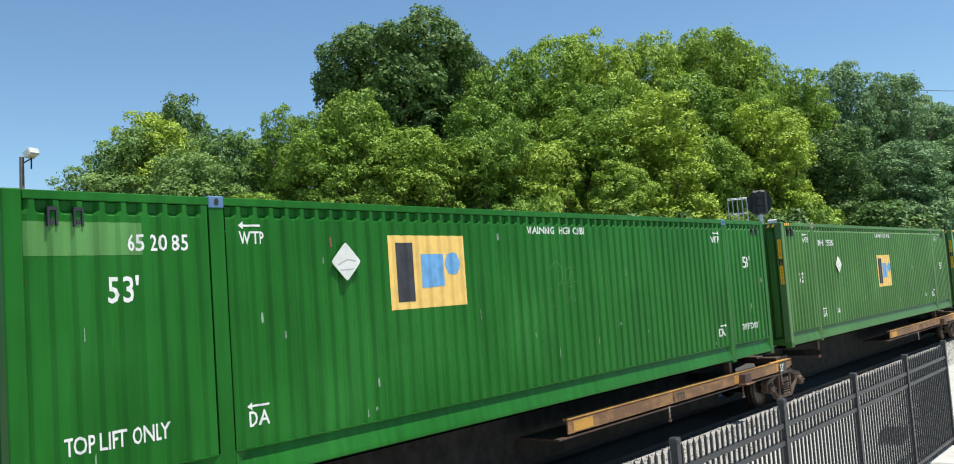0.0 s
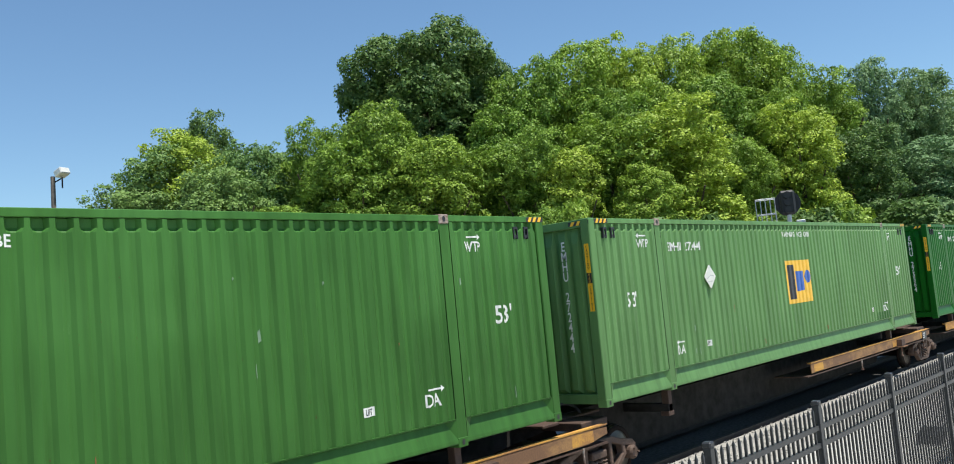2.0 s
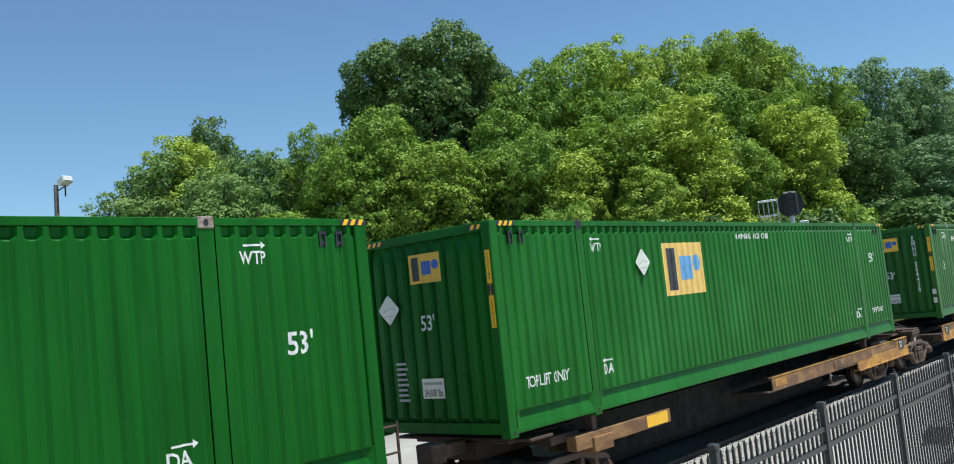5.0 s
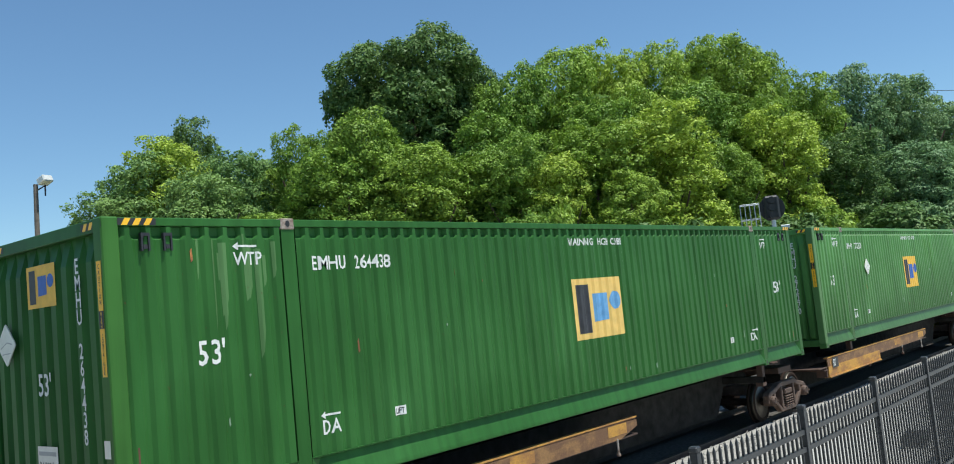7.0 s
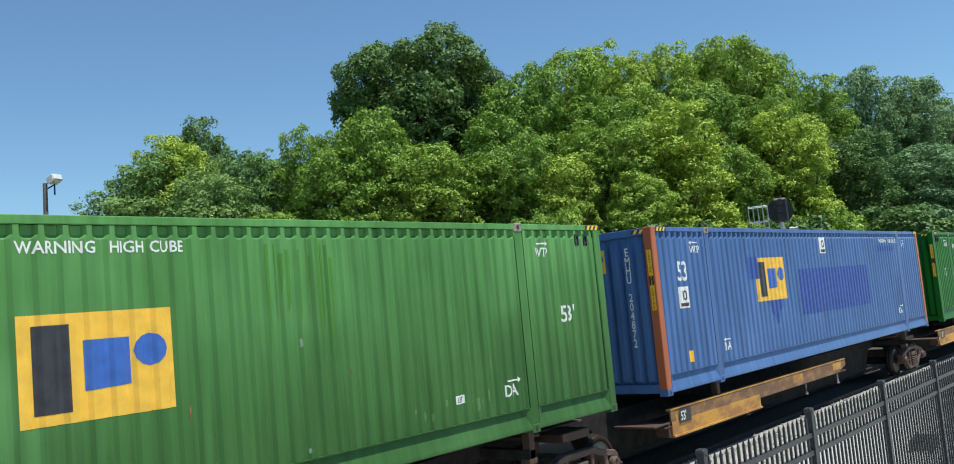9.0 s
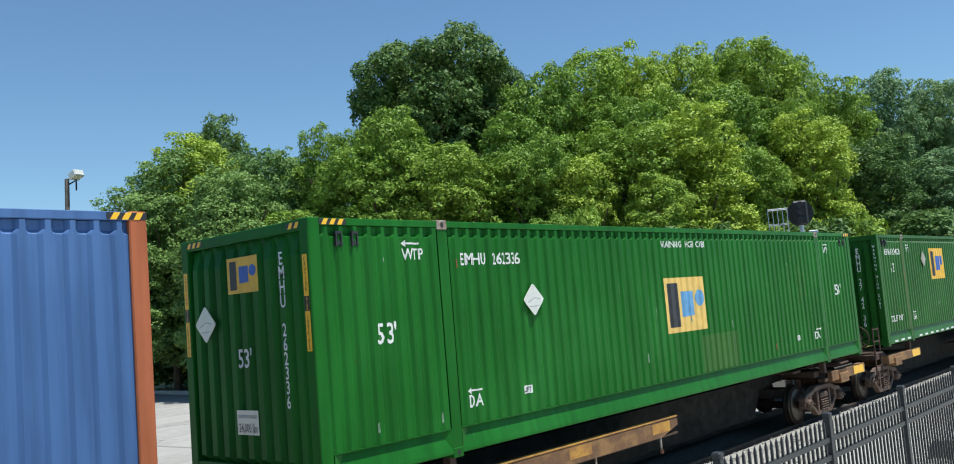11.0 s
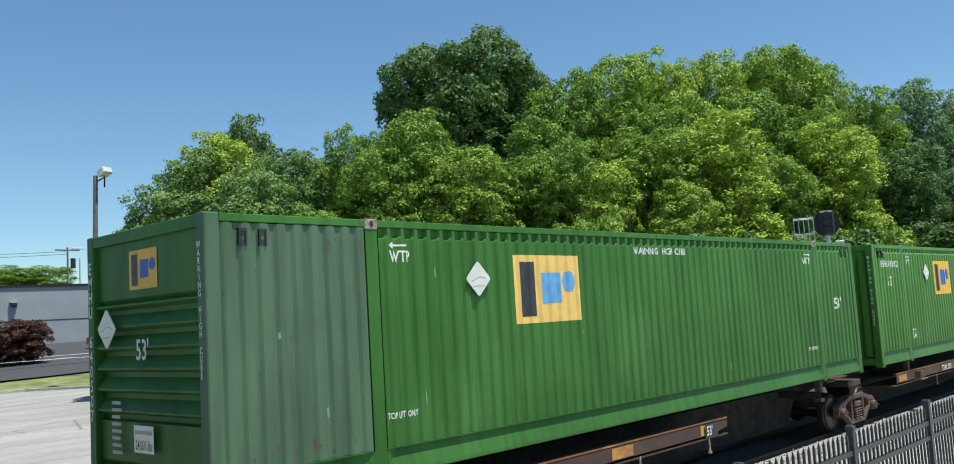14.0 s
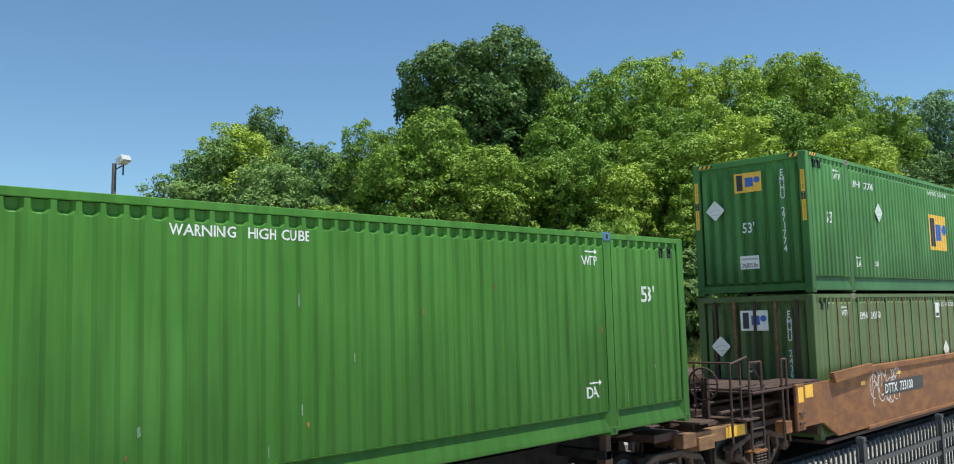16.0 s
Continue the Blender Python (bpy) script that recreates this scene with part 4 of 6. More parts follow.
container("shipping_container", CA[5], Z0, G_SOFT, "green ribbed container with white streaks on the front corner", "EMHU  264438", "b", post_paint=G_DULL, diamond=False, extra=(streaks(3, 1.05, 1.75, 1.3, 2.74, 5, G_POST, 0.10), streaks(13, 0.95, 1.9, 1.6, 2.72, 7, G_POST), streaks(4, 0.2, 0.3, 0.38, 0.9, 2, OXIDE), post_labels, scuffs(24, 18)))
container("shipping_container", CA[6], Z0, G_FADE, "sun-faded green ribbed steel container with scuffed paint", "EMHU  272270", "b", post_paint=G_POST, pale=False, extra=(scuffs(25, 20), streaks(5, 9.8, 10.7, 1.2, 2.7, 14, G_FRESH), streaks(6, 11.8, 13.2, 0.38, 0.75, 9, G_PALE)))


def blue_extras(c):
    for x, z, w, h, m in ((6.4, 0.97, 4.75, 1.02, BLUE_PATCH), (12.2, 2.34, 1.4, 0.13, BLUE_PATCH), (3.75, 1.85, 0.5, 0.45, BLUE_PATCH)):
        part("repainted_patch", flat([rect(x, x + w, z, z + h)], 0.004), m, c, "darker blue repainted patch")
    part("repainted_patch", flat([[(4.5, 1.45), (4.95, 0.85), (5.45, 1.45)]], 0.0016), BLUE_PATCH, c, "darker blue repainted patch")
    for x, z in ((0.96, 1.44), (8.06, 2.33)):
        s = part("height_sign", flat([rect(x - 0.17, x + 0.17, z, z + 0.38)], 0.003), WHITE, c, "white height sign")
        part("sign_bar", flat([rect(x - 0.14, x + 0.14, z + 0.03, z + 0.09)], 0.005), CAR_RUST, s)
        part("sign_lettering", drape("10", x, z + 0.14, 0.17, 0.8, True, True, 0.005), BLACK, s)
    part("small_sticker", flat([rect(0.9, 1.06, 0.48, 0.68)], 0.003), STICKER, c)
    piece_parts(drape("53", 0.97, 1.93, 0.34, 0.75, True), WHITE, c)


container("shipping_container", CA[7], Z0, BLUE, "blue ribbed steel container with red corner posts", "EMHU  204872", "c", front="blue", bare_front=True, post_paint=BRICK_RED, extra=(blue_extras,), pale=False, logo=(4.11, 5.61, 1.38, 2.28), diamond=(), brackets=False, warn=12.4)
container("shipping_container", CA[8], Z0, G_MID, LC + ", patched low on the side", "EMHU  262336", "b", extra=(patch(8.4, 9.8, 0.36, 1.0, G_DULL), streaks(7, 12.4, 13.6, 1.1, 2.2, 5, G_DULL), scuffs(26, 20)))
container("shipping_container", CA[9], Z0, G_WOOD, "green ribbed container with white dashes along the bottom rail", "EMHU  27 42 36", "a", pale=False, placard_paint=PLACARD_DIRTY, top_lift=True, dashes=True, stripes=False, extra=(rust_seam, scuffs(27, 16)))
container("shipping_container", CA[10], Z0, G_DULL, "green ribbed container with a bare grey-green front section", "EMHU  640507", "a", front="louvre", post_paint=GREY_GREEN, marks=False, stripes=False, bare_front=True, extra=(patch(0.17, 1.96, 0.36, 2.80, GREY_GREEN), streaks(9, 0.3, 1.9, 0.38, 0.62, 12, OXIDE), streaks(10, 1.2, 1.9, 2.62, 2.70, 6, OXIDE), scuffs(28, 16)))
container("shipping_container", CA[11], Z0, G_FRESH, "bright green ribbed steel container with blue lifting castings", "EMHU  832012", "a", pale=False, casting_paint=BLUE_STEEL, stripes=False, extra=(scuffs(29, 16),))

# ---- double-stack well car ----
WX = 223.55


def lower_extras(c):
    for k in range(28):
        x = 0.62 + k * 0.55
        if abs(x - P1) > 0.2 and abs(x - P2) > 0.2:
            put("outer_rib", shared("outer_rib", lambda: boxes((-0.022, 0.022, -0.012, 0.05, LEDGE, CH - 0.1), bevel=0.004)), CAR_TAN if k % 3 else G_OLIVE, c, Matrix.Translation((x, 0, 0)))
    for k in range(5):
        put("outer_rib", shared("end_rib", lambda: boxes((-0.012, 0.05, -0.03, 0.03, 0.2, CH - 0.1), bevel=0.004)), CAR_TAN if k % 2 else CAR_RUST, c, Matrix.Translation((0, 0.35 + 0.46 * k, 0)))
    sg = part("height_sign", flat([rect(7.3, 7.6, 2.28, 2.66)], 0.016), WHITE, c, "white height sign")
    part("sign_bar", flat([rect(7.34, 7.56, 2.32, 2.40)], 0.018), BLACK, sg)


RIB[0] = 0.002
container("shipping_container", WX, 0.16, G_OLIVE, "olive green container with rusty outer ribs in a well car", "EMHU  243950", "b", stripes=False, extra=(lower_extras,), group="containers in the well car", logo=(9.4, 10.8, 1.0, 1.9), diamond=(7.9, 1.45), field=PLACARD, bare_front=True)
RIB[0] = DEEP
container("shipping_container", WX + 0.04, 0.16 + CH + 0.03, G_FADE, "green ribbed container stacked on another in a well car", "EMHU  271774", "b", pale=False, group="containers in the well car")


def well_end(c):
    """Pipes, gratings and rigging on the end platform of the well car."""
    for k in range(5):
        part("grating", boxes((-2.85 + 0.55 * k, -2.36 + 0.55 * k, -1.36, -0.55, 1.345, 1.375), bevel=0.006), CAR_RUST, c)
    for y, z, r in ((-1.1, 1.02, 0.035), (-0.85, 0.80, 0.05), (-0.62, 1.12, 0.03)):
        part("brake_pipe", tube(bmesh.new(), (-3.6, y, z), (-0.2, y, z + 0.04), r, n=8), CAR_RUST, c)
    part("brake_lever", boxes((-2.2, -0.9, -1.0, -0.94, 0.62, 0.72), (-1.0, -0.9, -1.02, -0.92, 0.55, 1.3), bevel=0.008), TRUCK_STEEL, c)
    part("end_post", boxes((-1.36, -1.02, -1.47, -1.40, 0.50, 1.36), bevel=0.015), WELL_ORANGE, c, "orange-brown corner post plate")
    part("reflector", boxes((-1.30, -1.08, -1.476, -1.471, 1.02, 1.30)), STICKER, c)
    part("step_bracket", boxes((-1.30, -1.10, -1.50, -1.40, 0.62, 0.66), (-1.30, -1.10, -1.50, -1.40, 0.80, 0.84)), CAR_RUST, c)
    rail = bmesh.new()
    for a, b in (((-3.5, -1.3, 0.5), (-3.5, -1.3, 1.85)), ((-3.5, -1.3, 1.85), (-2.9, -1.3, 1.95)), ((-2.9, -1.3, 1.95), (-2.3, -1.3, 1.4)), ((-3.5, -1.3, 1.45), (-2.6, -1.3, 1.45))):
        tube(rail, a, b, 0.022, n=6)
    part("hand_rail", rail, CAR_RUST, c)


def well_car():
    c = thing("well_car", "rusty orange-brown double-stack well car with graffiti", "rail car", at=pose(WX, TRACK_Y, 0))
    MOVES.append(c)
    L = CL + 0.9
    for s in (-1, 1):
        y = s * 1.42
        bm = bmesh.new()
        prism_xz(bm, [(-1.3, 0.55), (-1.3, 1.30), (0.3, 1.34), (2.2, 1.40), (L, 1.40), (L, 0.22), (0.5, 0.22), (-0.2, 0.55)], y - 0.03, y + 0.03)
        side = part("side_sill", bm, WELL_ORANGE, c, "orange-brown plate side with lettering")
        part("top_chord", boxes((2.0, L, y - 0.07, y + 0.07, 1.38, 1.50), (2.0, L, y - 0.05, y + 0.05, 0.18, 0.26), bevel=0.01), WELL_ORANGE, c)
        a = bmesh.new()
        prism_xz(a, [(0.2, 1.48), (2.25, 1.56), (2.0, 1.38), (0.3, 1.28)], y + s * 0.03, y + s * 0.12)
        part("side_flare", a, WELL_ORANGE, c)
        if s < 0:
            yy = y - 0.034
            f = part("mark_field", flat([rect(3.0, 5.55, 0.80, 1.10)], 0, False), BLACK, side)
            f.matrix_basis = Matrix.Translation((0, yy, 0))
            side_lettering(f, "DTTX  733100", 3.07, 0.85, 0.20, -0.003, WHITE, 0.98)
            for x, z, w, h in ((-0.95, 1.08, 0.34, 0.24), (1.75, 1.12, 0.24, 0.08), (3.9, 1.22, 0.2, 0.07)):
                q = part("reflector", flat([rect(x, x + w, z, z + h)], 0, False), STICKER, side)
                q.matrix_basis = Matrix.Translation((0, yy, 0))
            rnd = random.Random(5)
            g = bmesh.new()
            for k in range(26):
                cx, cz, r = 2.4 + rnd.random() * 1.5, 0.80 + rnd.random() * 0.5, 0.08 + rnd.random() * 0.16
                a0, a1 = rnd.random() * 6, 2 + rnd.random() * 3
                pts = [(cx + r * math.cos(a0 + a1 * i / 12), cz + 1.2 * r * math.sin(a0 + a1 * i / 12)) for i in range(13)]
                for p, q in zip(pts, pts[1:]):
                    d = Vector((q[0] - p[0], q[1] - p[1])).normalized() * 0.009
                    g.faces.new([g.verts.new(v) for v in ((p[0] + d.y, yy + 0.001, p[1] - d.x), (q[0] + d.y, yy + 0.001, q[1] - d.x), (q[0] - d.y, yy + 0.001, q[1] + d.x), (p[0] - d.y, yy + 0.001, p[1] + d.x))])
            part("graffiti", g, WHITE, side, "white looping spray-painted scrawl")
    part("well_floor", boxes((0, L, -1.4, 1.4, 0.10, 0.16)), CAR_RUST, c)
    part("end_deck", boxes((-3.3, 0.0, -0.4, 0.4, 0.62, 1.0), (-2.9, -0.1, -1.40, 1.40, 1.30, 1.34), (-3.2, -2.7, -1.4, 1.4, 0.86, 0.90), (-0.15, -0.05, -1.3, 1.3, 0.3, 1.3), bevel=0.008), CAR_RUST, c, "brown steel end platform")
    part("brake_reservoir", tube(bmesh.new(), (-3.0, 0.2, 1.5), (-2.1, 0.2, 1.5), 0.2, n=16), CAR_RUST, c)
    rails = bmesh.new()
    for x, y in ((-2.95, -1.36), (-2.5, -1.36), (-1.75, -1.38), (-1.55, -1.38)):
        tube(rails, (x, y, 0.35), (x, y, 1.85), 0.024, n=7)
    for z in (0.4, 0.7, 1.0):
        tube(rails, (-2.95, -1.36, z), (-2.5, -1.36, z), 0.018, n=6)
    for z in (1.85,):
        tube(rails, (-2.95, -1.36, z), (-2.5, -1.36, z), 0.02, n=6)
        tube(rails, (-1.75, -1.38, z), (-1.55, -1.38, z), 0.02, n=6)
    part("grab_iron", rails, CAR_RUST, c, "rusty grab rails and ladder")
    r2 = bmesh.new()
    for y in (-1.3, -0.4, 0.5, 1.3):
        tube(r2, (-3.15, y, 0.9), (-3.15, y, 1.85), 0.02, n=6)
    tube(r2, (-3.15, -1.3, 1.85), (-3.15, 1.3, 1.85), 0.02, n=6)
    tube(r2, (-3.15, -1.3, 1.4), (-3.15, 1.3, 1.4), 0.018, n=6)
    part("end_railing", r2, CAR_RUST, c)
    steps = boxes((-2.95, -2.5, -1.42, -1.2, 0.30, 0.33), (-1.75, -1.5, -1.42, -1.2, 0.5, 0.72), bevel=0.006)
    part("step", steps, CAR_ORANGE, c)
    part("coupler", boxes((-4.6, -3.2, -0.09, 0.09, 0.76, 0.96), (-4.75, -4.4, -0.16, 0.16, 0.72, 1.0), bevel=0.02), TRUCK_STEEL, c)
    hand_brake(c, -3.45, -0.75, 1.5)
    truck(c, -2.1)
    well_end(c)
    truck(c, L + 2.1)
    return c


well_car()


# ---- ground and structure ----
BED_SHADE = plain("shade_dark_ballast", (0.085, 0.080, 0.072), 0.9, 0, 0.4, 14, 0.8)
BALLAST = plain("ballast", (0.31, 0.295, 0.27), 0.95, 0, 0.3, 14, 0.6)
ASPHALT = plain("asphalt", (0.075, 0.075, 0.08), 0.9, 0, 0.2, 4, 0.3)
CONCRETE = plain("kerb_concrete", (0.48, 0.46, 0.42), 0.85, 0, 0.15, 6, 0.2)
WALL_GREY = plain("grey_wall_paint", (0.33, 0.35, 0.37), 0.8, 0, 0.06, 0.6, 0.1)
RAIL_STEEL = plain("rail_steel", (0.055, 0.042, 0.036), 0.6, 0.2, 0.3)
BARK = plain("bark", (0.10, 0.075, 0.055), 0.9, 0, 0.35, 8, 0.7)
POLE_WOOD = plain("weathered_pole", (0.20, 0.17, 0.14), 0.9, 0, 0.3, 6, 0.4)


def pavement_material():
    """Old pale concrete roadway with darker tyre lanes, patches and fine cracks."""
    m, nd, ln, b = nodes_of("road_concrete")
    a = noise_tex(nd, ln, 0.25, 7, (0.35, 1.6, 1), 0.65)
    f = noise_tex(nd, ln, 3.0, 8, (1, 1, 1), 0.7)
    r = ramp(nd, [(0.3, (0.25, 0.235, 0.215)), (0.52, (0.36, 0.34, 0.315)), (0.75, (0.44, 0.42, 0.39))])
    ln.new(a.outputs[0], r.inputs[0])
    r2 = ramp(nd, [(0.3, (0.82, 0.82, 0.82)), (0.7, (1.06, 1.06, 1.06))])
    ln.new(f.outputs[0], r2.inputs[0])
    c = mix(nd, ln, 1.0, r.outputs[0], r2.outputs[0], "MULTIPLY")
    tc = nd.new("ShaderNodeTexCoord")
    vo = nd.new("ShaderNodeTexVoronoi")
    vo.feature = "DISTANCE_TO_EDGE"
    vo.inputs["Scale"].default_value = 0.16
    ln.new(tc.outputs["Object"], vo.inputs["Vector"])
    cr = ramp(nd, [(0.0, (1, 1, 1)), (0.006, (0, 0, 0))])
    ln.new(vo.outputs["Distance"], cr.inputs[0])
    ln.new(mix(nd, ln, cr.outputs[0], c, (0.16, 0.15, 0.14)), b.inputs["Base Color"])
    b.inputs["Roughness"].default_value = 0.9
    bump(nd, ln, b, f.outputs[0], 0.2, 0.01)
    return m


ROAD = pavement_material()


def rise(x, y):
    """Height of the land: low by the fence, level at the road, climbing beyond it."""
    z = -0.34
    if 5.6 < y < 12.5:
        z = -0.38
    z += 0.30 * min(1, max(0, (y - 11.0) / 2.5))
    d = math.hypot(x, y)
    if y > 40:
        z += 0.075 * max(0, d - 60) if d < 100 else 0.075 * 40 + 0.004 * (d - 100)
    return z


def ground_sheet():
    bm = bmesh.new()
    xs = [-3000, -600, -200, -80, -40, -20, 0, 10, 16, 20, 22, 24, 26, 30, 36, 42, 50, 60, 72, 86, 100, 130, 200, 600, 3000]
    ys = [-3000, -300, -60, -20, -5, 0, 3, 5.6, 6.4, 8, 11, 12, 13.5, 16, 20, 26, 32, 38, 44, 50, 54, 58, 62, 66, 72, 80, 90, 100, 120, 160, 300, 3000]
    g = [[bm.verts.new((x, y, rise(x, y))) for x in xs] for y in ys]
    for i in range(len(ys) - 1):
        for j in range(len(xs) - 1):
            bm.faces.new((g[i][j], g[i][j + 1], g[i + 1][j + 1], g[i + 1][j]))
    return bm


def ground_material():
    """Pale gravel by the tracks, grass and leaf litter under the trees."""
    m, nd, ln, b = nodes_of("land")
    geo = nd.new("ShaderNodeNewGeometry")
    sep = nd.new("ShaderNodeSeparateXYZ")
    ln.new(geo.outputs["Position"], sep.inputs[0])
    n1 = noise_tex(nd, ln, 0.8, 6)
    n2 = noise_tex(nd, ln, 14, 6, (1, 1, 1), 0.7)
    grass = ramp(nd, [(0.3, (0.10, 0.10, 0.04)), (0.5, (0.17, 0.20, 0.055)), (0.7, (0.30, 0.28, 0.12))])
    ln.new(n1.outputs[0], grass.inputs[0])
    stone = ramp(nd, [(0.3, (0.31, 0.30, 0.275)), (0.5, (0.45, 0.435, 0.405)), (0.7, (0.56, 0.545, 0.51))])
    ln.new(n2.outputs[0], stone.inputs[0])
    edge = nd.new("ShaderNodeMapRange")
    edge.inputs["From Min"].default_value, edge.inputs["From Max"].default_value = 15.0, 17.0
    ln.new(sep.outputs[1], edge.inputs["Value"])
    # near-black beyond the far rail: shade below the train put into the ground colour
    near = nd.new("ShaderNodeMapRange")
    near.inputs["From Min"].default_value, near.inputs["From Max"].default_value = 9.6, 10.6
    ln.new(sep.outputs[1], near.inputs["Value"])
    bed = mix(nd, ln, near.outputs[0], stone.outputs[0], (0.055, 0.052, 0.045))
    away = nd.new("ShaderNodeVectorMath")
    away.operation = "LENGTH"
    ln.new(geo.outputs["Position"], away.inputs[0])
    verge = nd.new("ShaderNodeMapRange")
    verge.inputs["From Min"].default_value, verge.inputs["From Max"].default_value = 36.5, 38.5
    ln.new(away.outputs["Value"], verge.inputs["Value"])
    tan = ramp(nd, [(0.3, (0.30, 0.24, 0.18)), (0.6, (0.47, 0.40, 0.32))])
    ln.new(n1.outputs[0], tan.inputs[0])
    side = mix(nd, ln, verge.outputs[0], tan.outputs[0], grass.outputs[0])
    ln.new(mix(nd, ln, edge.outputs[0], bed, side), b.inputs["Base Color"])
    b.inputs["Roughness"].default_value = 0.95
    bump(nd, ln, b, n2.outputs[0], 0.5, 0.03)
    return m


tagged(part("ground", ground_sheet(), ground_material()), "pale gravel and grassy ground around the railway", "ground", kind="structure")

# crossing roadway and the kerb beyond it
bm = bmesh.new()
ring = [(-70, 11.2), (21.5, 11.2), (23.6, 22), (24.6, 28.5), (22.0, 36), (22.6, 43), (22.6, 52.5), (20, 55.5), (-70, 62)]
prism_xz(bm, ring, -0.30, 0.0)
for v in bm.verts:
    v.co = (v.co.x, v.co.z, v.co.y)
tagged(part("road", bm, ROAD), "worn pale concrete roadway crossing the tracks", "road", kind="structure")
bm = bmesh.new()
edge = [(22.2, 36), (22.8, 43), (22.8, 52.6), (20.2, 55.7), (-70, 62.2)]
for p, q in zip(edge, edge[1:]):
    d = (Vector(q) - Vector(p)).normalized() * 0.3
    a = [bm.verts.new((x, y, z)) for z in (-0.05, 0.14) for x, y in ((p[0], p[1]), (q[0], q[1]), (q[0] + d.y, q[1] - d.x), (p[0] + d.y, p[1] - d.x))]
    for f in ((0, 1, 2, 3), (4, 5, 6, 7), (0, 1, 5, 4), (1, 2, 6, 5), (2, 3, 7, 6), (3, 0, 4, 7)):
        bm.faces.new([a[i] for i in f])
tagged(part("kerb", bm, CONCRETE), "low pale concrete kerb along the road", "kerb", kind="structure")


def strip(pts, z, w):
    bm = bmesh.new()
    for (x0, y0), (x1, y1) in pts:
        d = Vector((y0 - y1, x1 - x0)).normalized() * w / 2
        bm.faces.new([bm.verts.new((x, y, z(x, y))) for x, y in ((x0 + d.x, y0 + d.y), (x0 - d.x, y0 - d.y), (x1 - d.x, y1 - d.y), (x1 + d.x, y1 + d.y))])
    return bm


ROAD_PAINT = plain("road_paint", (0.62, 0.61, 0.57), 0.8, 0, 0.2, 3)
mk = [((-60, 58.8), (19.5, 53.2)), ((18.0, 21.5), (14.5, 21.5))]
mk += [((x, 45.0 + 0.02 * x), (x + 3.0, 45.0 + 0.02 * (x + 3))) for x in range(-40, 20, 9)]
tagged(part("road_marking", strip(mk, lambda x, y: 0.005, 0.14), ROAD_PAINT), "worn white lane lines on the road", "road marking", kind="structure")

# car park on the slope
bm = bmesh.new()
grid = {}
for i, x in enumerate((-60, -30, 0, 12, 24, 34, 44, 54)):
    for j, y in enumerate((62, 66, 70, 74, 78, 82, 86, 90, 98)):
        grid[i, j] = bm.verts.new((x, y, rise(x, y) + 0.12))
for i in range(7):
    for j in range(8):
        bm.faces.new((grid[i, j], grid[i + 1, j], grid[i + 1, j + 1], grid[i, j + 1]))
tagged(part("car_park", bm, ASPHALT), "dark asphalt car park sloping up behind the road", "car park", kind="structure")
lines = [((-20, 73), (45, 66)), ((0, 76), (44, 71)), ((14, 70), (30, 72.5))]
tagged(part("parking_line", strip(lines, lambda x, y: rise(x, y) + 0.16, 0.22), ROAD_PAINT), "white painted parking lines", "road marking", kind="structure")


def long_building():
    c = thing("commercial_building", "long low grey commercial building with a flat roof", "building", at=pose(38.8, 87.0, 2.6, 0, 0, 171))
    part("wall", boxes((0, 60, -22, 0, -2, 5.4)), WALL_GREY, c)
    part("wall_joint", boxes((0, 60, 0.0, 0.03, 2.25, 2.31)), DARK_STEEL, c)
    part("parapet", boxes((-0.12, 60, -22.1, 0.12, 5.4, 5.62)), DARK_STEEL, c, "dark metal roof edge")
    w = part("wall_lamp", boxes((7.6, 8.1, 0.0, 0.4, 3.6, 4.0), bevel=0.05), DARK_STEEL, c)
    part("lamp_hood", boxes((7.5, 8.2, 0.0, 0.3, 4.0, 4.12)), CONCRETE, w)
    part("side_wing", boxes((-5.0, -0.05, -14, -1.0, -2, 4.3)), plain("shaded_wing_wall", (0.30, 0.28, 0.25), 0.8), c)
    part("wing_window", boxes((-4.2, -0.8, -1.02, -0.96, 1.2, 3.4)), DARK_STEEL, c)
    return c


long_building()
red = thing("parked_car", "red car with a white roof rack in the car park", "car", at=pose(36.0, 78.2, rise(36, 78.2) + 0.12, 0, 0, 175))
RED = plain("red_car_paint", (0.32, 0.03, 0.025), 0.3, 0, 0.05)
bm = bmesh.new()
prism_xz(bm, [(-2.2, 0.35), (-2.25, 0.8), (-1.9, 0.95), (-1.2, 1.0), (-0.6, 1.5), (1.3, 1.55), (2.0, 1.05), (2.2, 0.95), (2.2, 0.35)], -0.88, 0.88)
part("body", bm, RED, red)
part("window_band", prism_xz(bmesh.new(), [(-1.0, 1.03), (-0.55, 1.44), (1.25, 1.48), (1.75, 1.06)], -0.89, 0.89), BLACK, red)
part("roof_rack", boxes((-0.5, 1.2, -0.8, 0.8, 1.58, 1.64)), WHITE, red)
for x in (-1.4, 1.4):
    for y in (-0.8, 0.8):
        part("wheel", lathe_y(bmesh.new(), [(-0.1, 0.2), (-0.1, 0.33), (0.1, 0.33), (0.1, 0.2)], 16), BLACK, red).matrix_basis = Matrix.Translation((x, y, 0.34))

